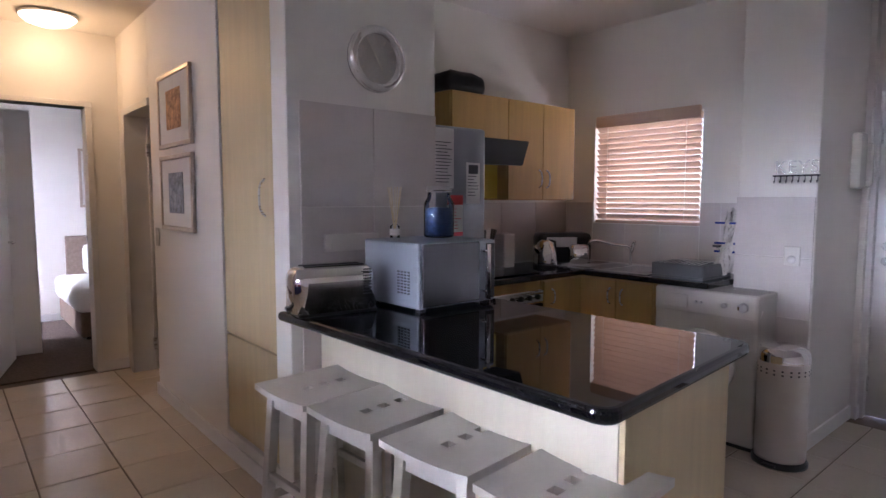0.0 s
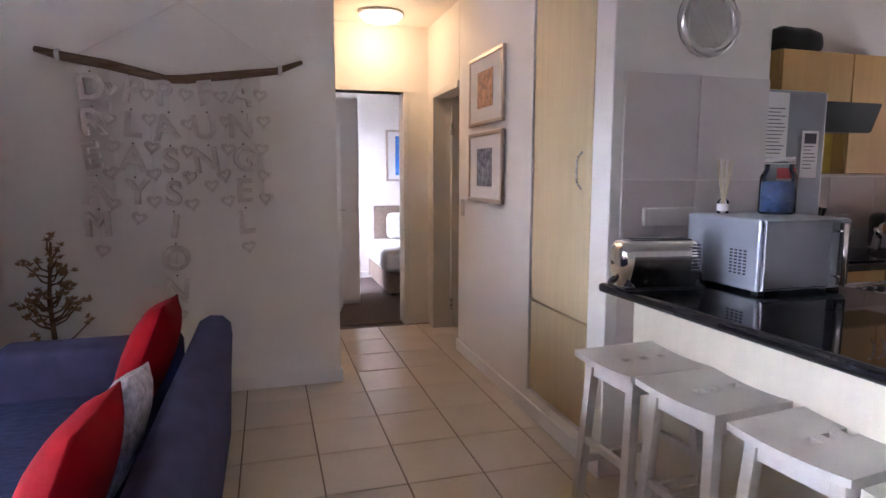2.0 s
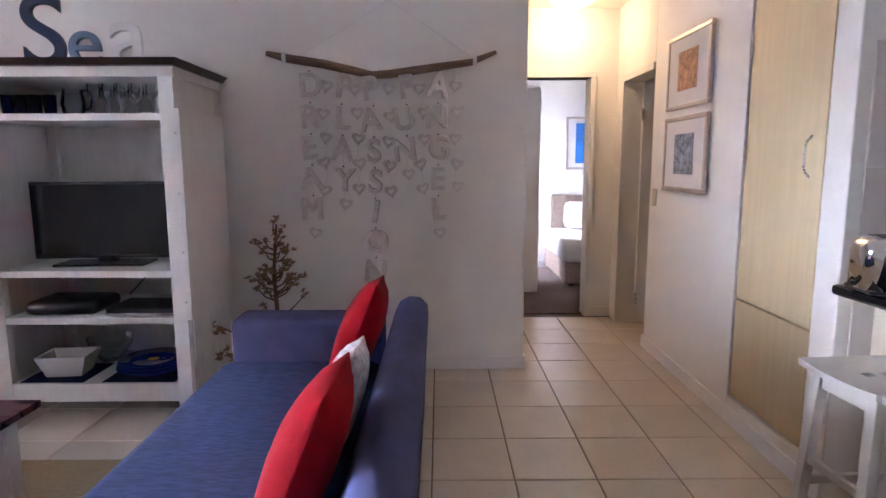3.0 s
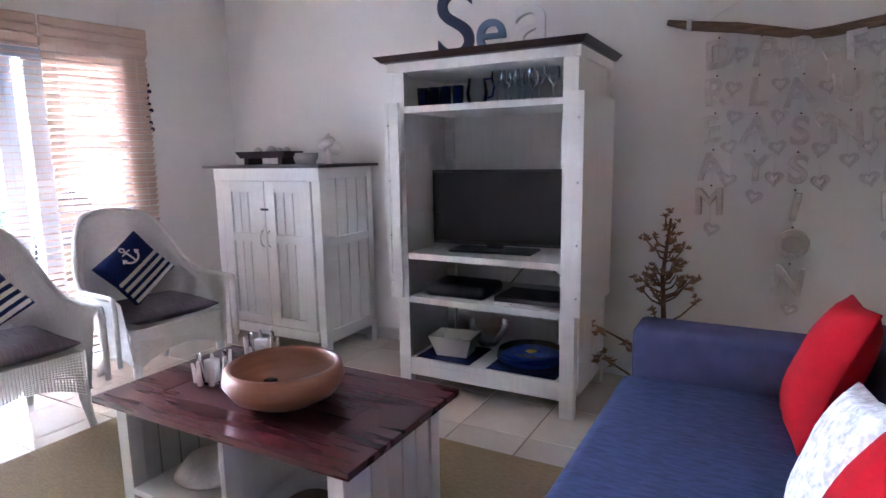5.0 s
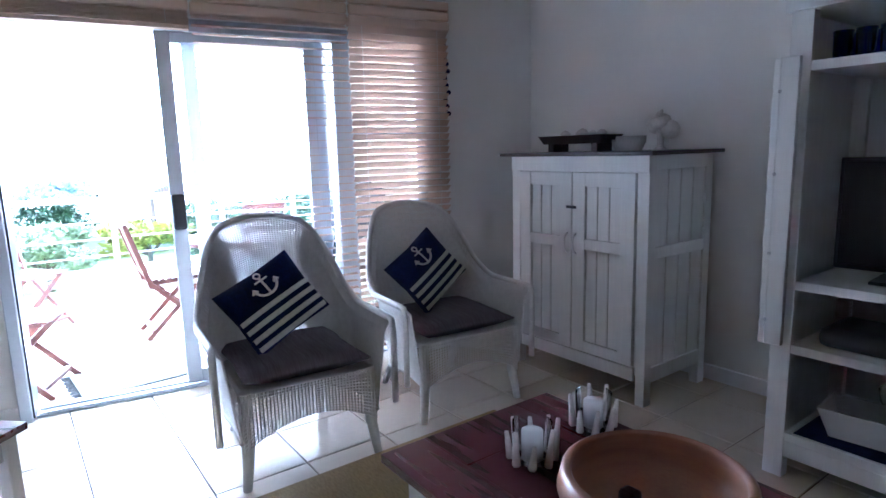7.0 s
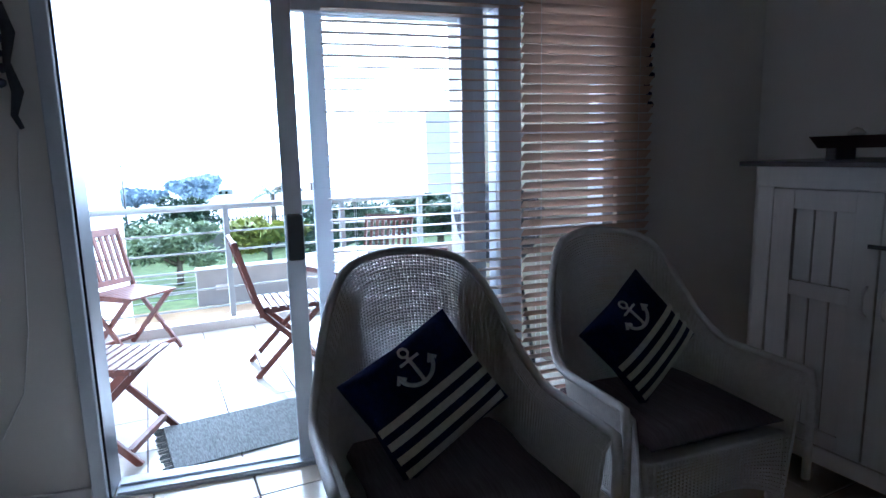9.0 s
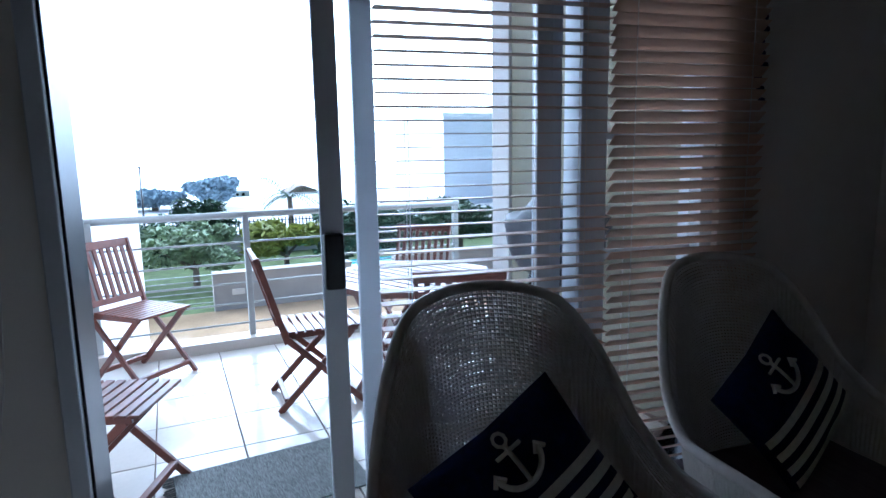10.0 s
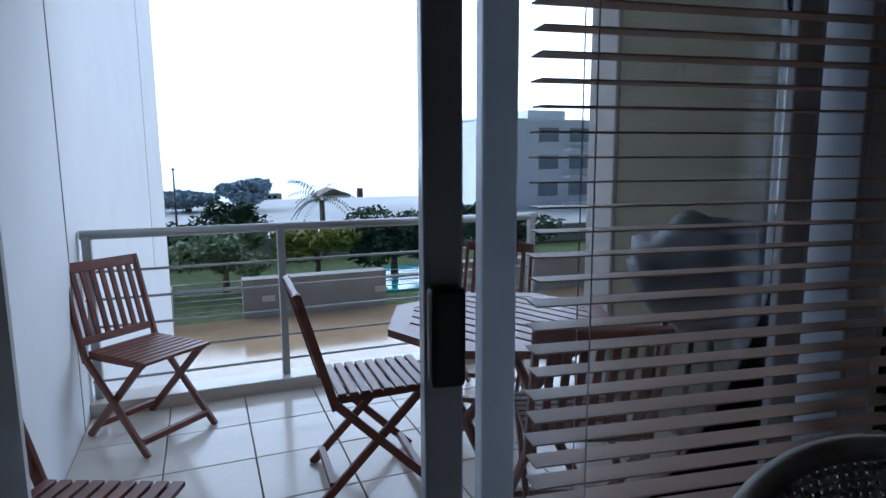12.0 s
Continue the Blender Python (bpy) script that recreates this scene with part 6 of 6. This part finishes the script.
for k in range(2):
    g = [[bm.verts.new((3.70 + 0.012 * math.sin(v * 9 + i) + 0.02 * k, 1.598 + 0.008 + 0.012 * math.sin(i * 1.3) + 0.02 * k + 0.10 * (v / 10) * (i / 8), 1.32 - 0.38 * v / 10 - 0.006 * i)) for i in range(9)] for v in range(11)]
    for v in range(10):
        for i in range(8):
            bm.faces.new((g[v][i], g[v][i + 1], g[v + 1][i + 1], g[v + 1][i]))
for v in bm.verts:
    i = (v.co.y - 1.6) / 0.1
    v.co.x = 3.668 + 0.02 * math.sin(v.co.z * 30 + v.co.y * 60) + 0.10 * (v.co.z - 0.95) * 0
    v.co.y = 1.605 + (v.co.y - 1.6) * 1.2
finish(bm, "cloth", CREAMC, True, tw)
for z in (1.05, 1.10, 1.22):
    box("stripe", BLUEG, 3.672, 3.676, 1.61, 1.73, z, z + 0.012, 0.0, tw, None)
tp = empty("pipe_tap", label="chrome stop tap on the tiled wall", category="tap")
lathe("rose", CHROME, [(0, 0.03), (0.012, 0.028), (0.014, 0.008), (0.026, 0.0)], 16, tp, pose(3.94, 1.82, 1.07, 0, -90, 0))
tube("pipe", TRIM, [(3.945, 1.82, 1.09), (3.945, 1.82, 1.34)], 0.004, 6, tp)
box("lever", CHROME, 3.905, 3.918, 1.79, 1.85, 1.06, 1.08, 0.004, tp)
hk = empty("coat_hook", WM @ pose(0.09, -0.005, 0), label="dark metal hook ornament on the wall", category="hook")
tube("hook", TARP, [(-5.112, 0.745, 1.90), (-5.105, 0.765, 1.80), (-5.10, 0.75, 1.70), (-5.098, 0.772, 1.60), (-5.10, 0.752, 1.52), (-5.085, 0.775, 1.475)], [0.012, 0.022, 0.012, 0.02, 0.012, 0.008], 8, hk)
for k in range(4):
    lathe("bead", TARP, [(0, -0.018), (0.015, -0.01), (0.018, 0), (0.015, 0.01), (0, 0.018)], 10, hk, pose(-5.098, 0.735 - 0.01 * (k % 2), 1.78 - 0.05 * k))
tagged(tube("cable", TRIM, [(-5.116, 0.756, 1.47), (-5.116, 0.74, 1.33), (-5.116, 0.72, 1.0), (-5.116, 0.70, 0.73), (-5.116, 0.66, 0.50), (-5.116, 0.57, 0.33)], 0.003, 5, None, WM @ pose(0.088, -0.01, 0)), "thin white cable running down the wall", "cable")
hk2 = empty("bead_string", WM @ pose(-0.285, 0.03, 0), label="string of dark beads hanging beside the blind", category="ornament")
for i in range(9):
    lathe("bead", NAVY, [(0, -0.016), (0.012, -0.01), (0.015, 0), (0.012, 0.01), (0, 0.016)], 10, hk2, pose(-4.735 + 0.004 * (i % 2), 3.325 + 0.012 * (i % 3 - 1), 1.92 - 0.045 * i))
tube("cord", NAVY, [(-4.738, 3.325, 2.0), (-4.735, 3.325, 1.55)], 0.003, 5, hk2)


# ---- tiles ----
def tile_mesh(w, d, t, material, bevel=0.0025):
    bm = bmesh.new()
    vs = []
    for z, k in ((-t, 0), (-bevel, 0), (0, bevel)):
        vs.append([bm.verts.new((sx * (w / 2 - k), sy * (d / 2 - k), z)) for sx, sy in ((-1, -1), (1, -1), (1, 1), (-1, 1))])
    for a, b in zip(vs, vs[1:]):
        for i in range(4):
            bm.faces.new((a[i], a[(i + 1) % 4], b[(i + 1) % 4], b[i]))
    bm.faces.new(vs[-1])
    bmesh.ops.recalc_face_normals(bm, faces=bm.faces)
    me = bpy.data.meshes.new("tile")
    bm.to_mesh(me)
    bm.free()
    me.materials.append(material)
    return me


PX, PY, OX, OY = 0.356, 0.388, 0.07, 2.597
TM1 = tile_mesh(PX - 0.006, PY - 0.006, 0.008, TILE)
far = bmesh.new()
for i in range(-17, 13):
    for j in range(-13, 8):
        x, y = OX + (i + 0.5) * PX, OY + (j + 0.5) * PY
        if not (-5.75 < x < 4.5 and y < 5.5) or x < -5.2 + 0.158 * (y - 1.68):
            continue
        z = random.uniform(-0.0006, 0.0006)
        near = y > 0.55 and not (-3.6 < x < -0.6 and y < 2.6) and not (x > 1.5 and y > 2.45) and not (x < 0.2 and y > 4.1)
        if near:
            put(TM1, "tile", floor, pose(x, y, z))
        else:
            add_box(far, x - PX / 2 + 0.003, x + PX / 2 - 0.003, y - PY / 2 + 0.003, y + PY / 2 - 0.003, -0.008, z)
tagged(finish(far, "far_tiles", TILE, False, floor), kind="stuff")
TM2 = tile_mesh(0.394, 0.394, 0.008, BTILE)
for i in range(7):
    for j in range(8):
        x, y = -7.42 + 0.40 * i, 0.82 + 0.40 * j
        if x < -5.25 and y < 3.5:
            put(TM2, "tile", ter, pose(x, y, -0.030 + random.uniform(-0.0005, 0.0005)))


def wall_tiles(parent_name, origin, du, dv, nu, nv, w, h):
    """Wall tiles laid from origin along du (level) and up."""
    par = bpy.data.objects[parent_name]
    for i in range(nu):
        for j in range(nv):
            a = Vector(origin) + Vector(du) * (i * w)
            b = a + Vector(du) * (w - 0.0025)
            z0, z1 = origin[2] + j * h, origin[2] + (j + 1) * h - 0.0025
            nrm = Vector(dv) * 0.008
            lo, hi = [min(a[k], (b + nrm)[k], b[k], (a + nrm)[k]) for k in range(2)], [max(a[k], (b + nrm)[k], b[k], (a + nrm)[k]) for k in range(2)]
            box("wall_tile", WTILE, lo[0], hi[0], lo[1], hi[1], z0, z1, 0.0015, par)


wall_tiles("wall_passage_east", (1.315, 2.41, 0.43), (1, 0, 0), (0, -1, 0), 2, 3, 0.3725, 0.45)
wall_tiles("wall_pillar", (3.66, 1.60, 0.06), (0, -1, 0), (-1, 0, 0), 1, 4, 0.405, 0.33)
wall_tiles("wall_kitchen_east", (3.95, 3.04, 0.905), (0, -1, 0), (-1, 0, 0), 1, 1, 0.245, 0.44)
wall_tiles("wall_kitchen_east", (3.95, 2.79, 0.905), (0, -1, 0), (-1, 0, 0), 3, 1, 0.277, 0.283)
wall_tiles("wall_kitchen_east", (3.95, 1.955, 0.905), (0, -1, 0), (-1, 0, 0), 1, 1, 0.35, 0.44)
wall_tiles("wall_kitchen_north", (2.46, 3.05, 0.905), (1, 0, 0), (0, -1, 0), 4, 1, 0.37, 0.44)
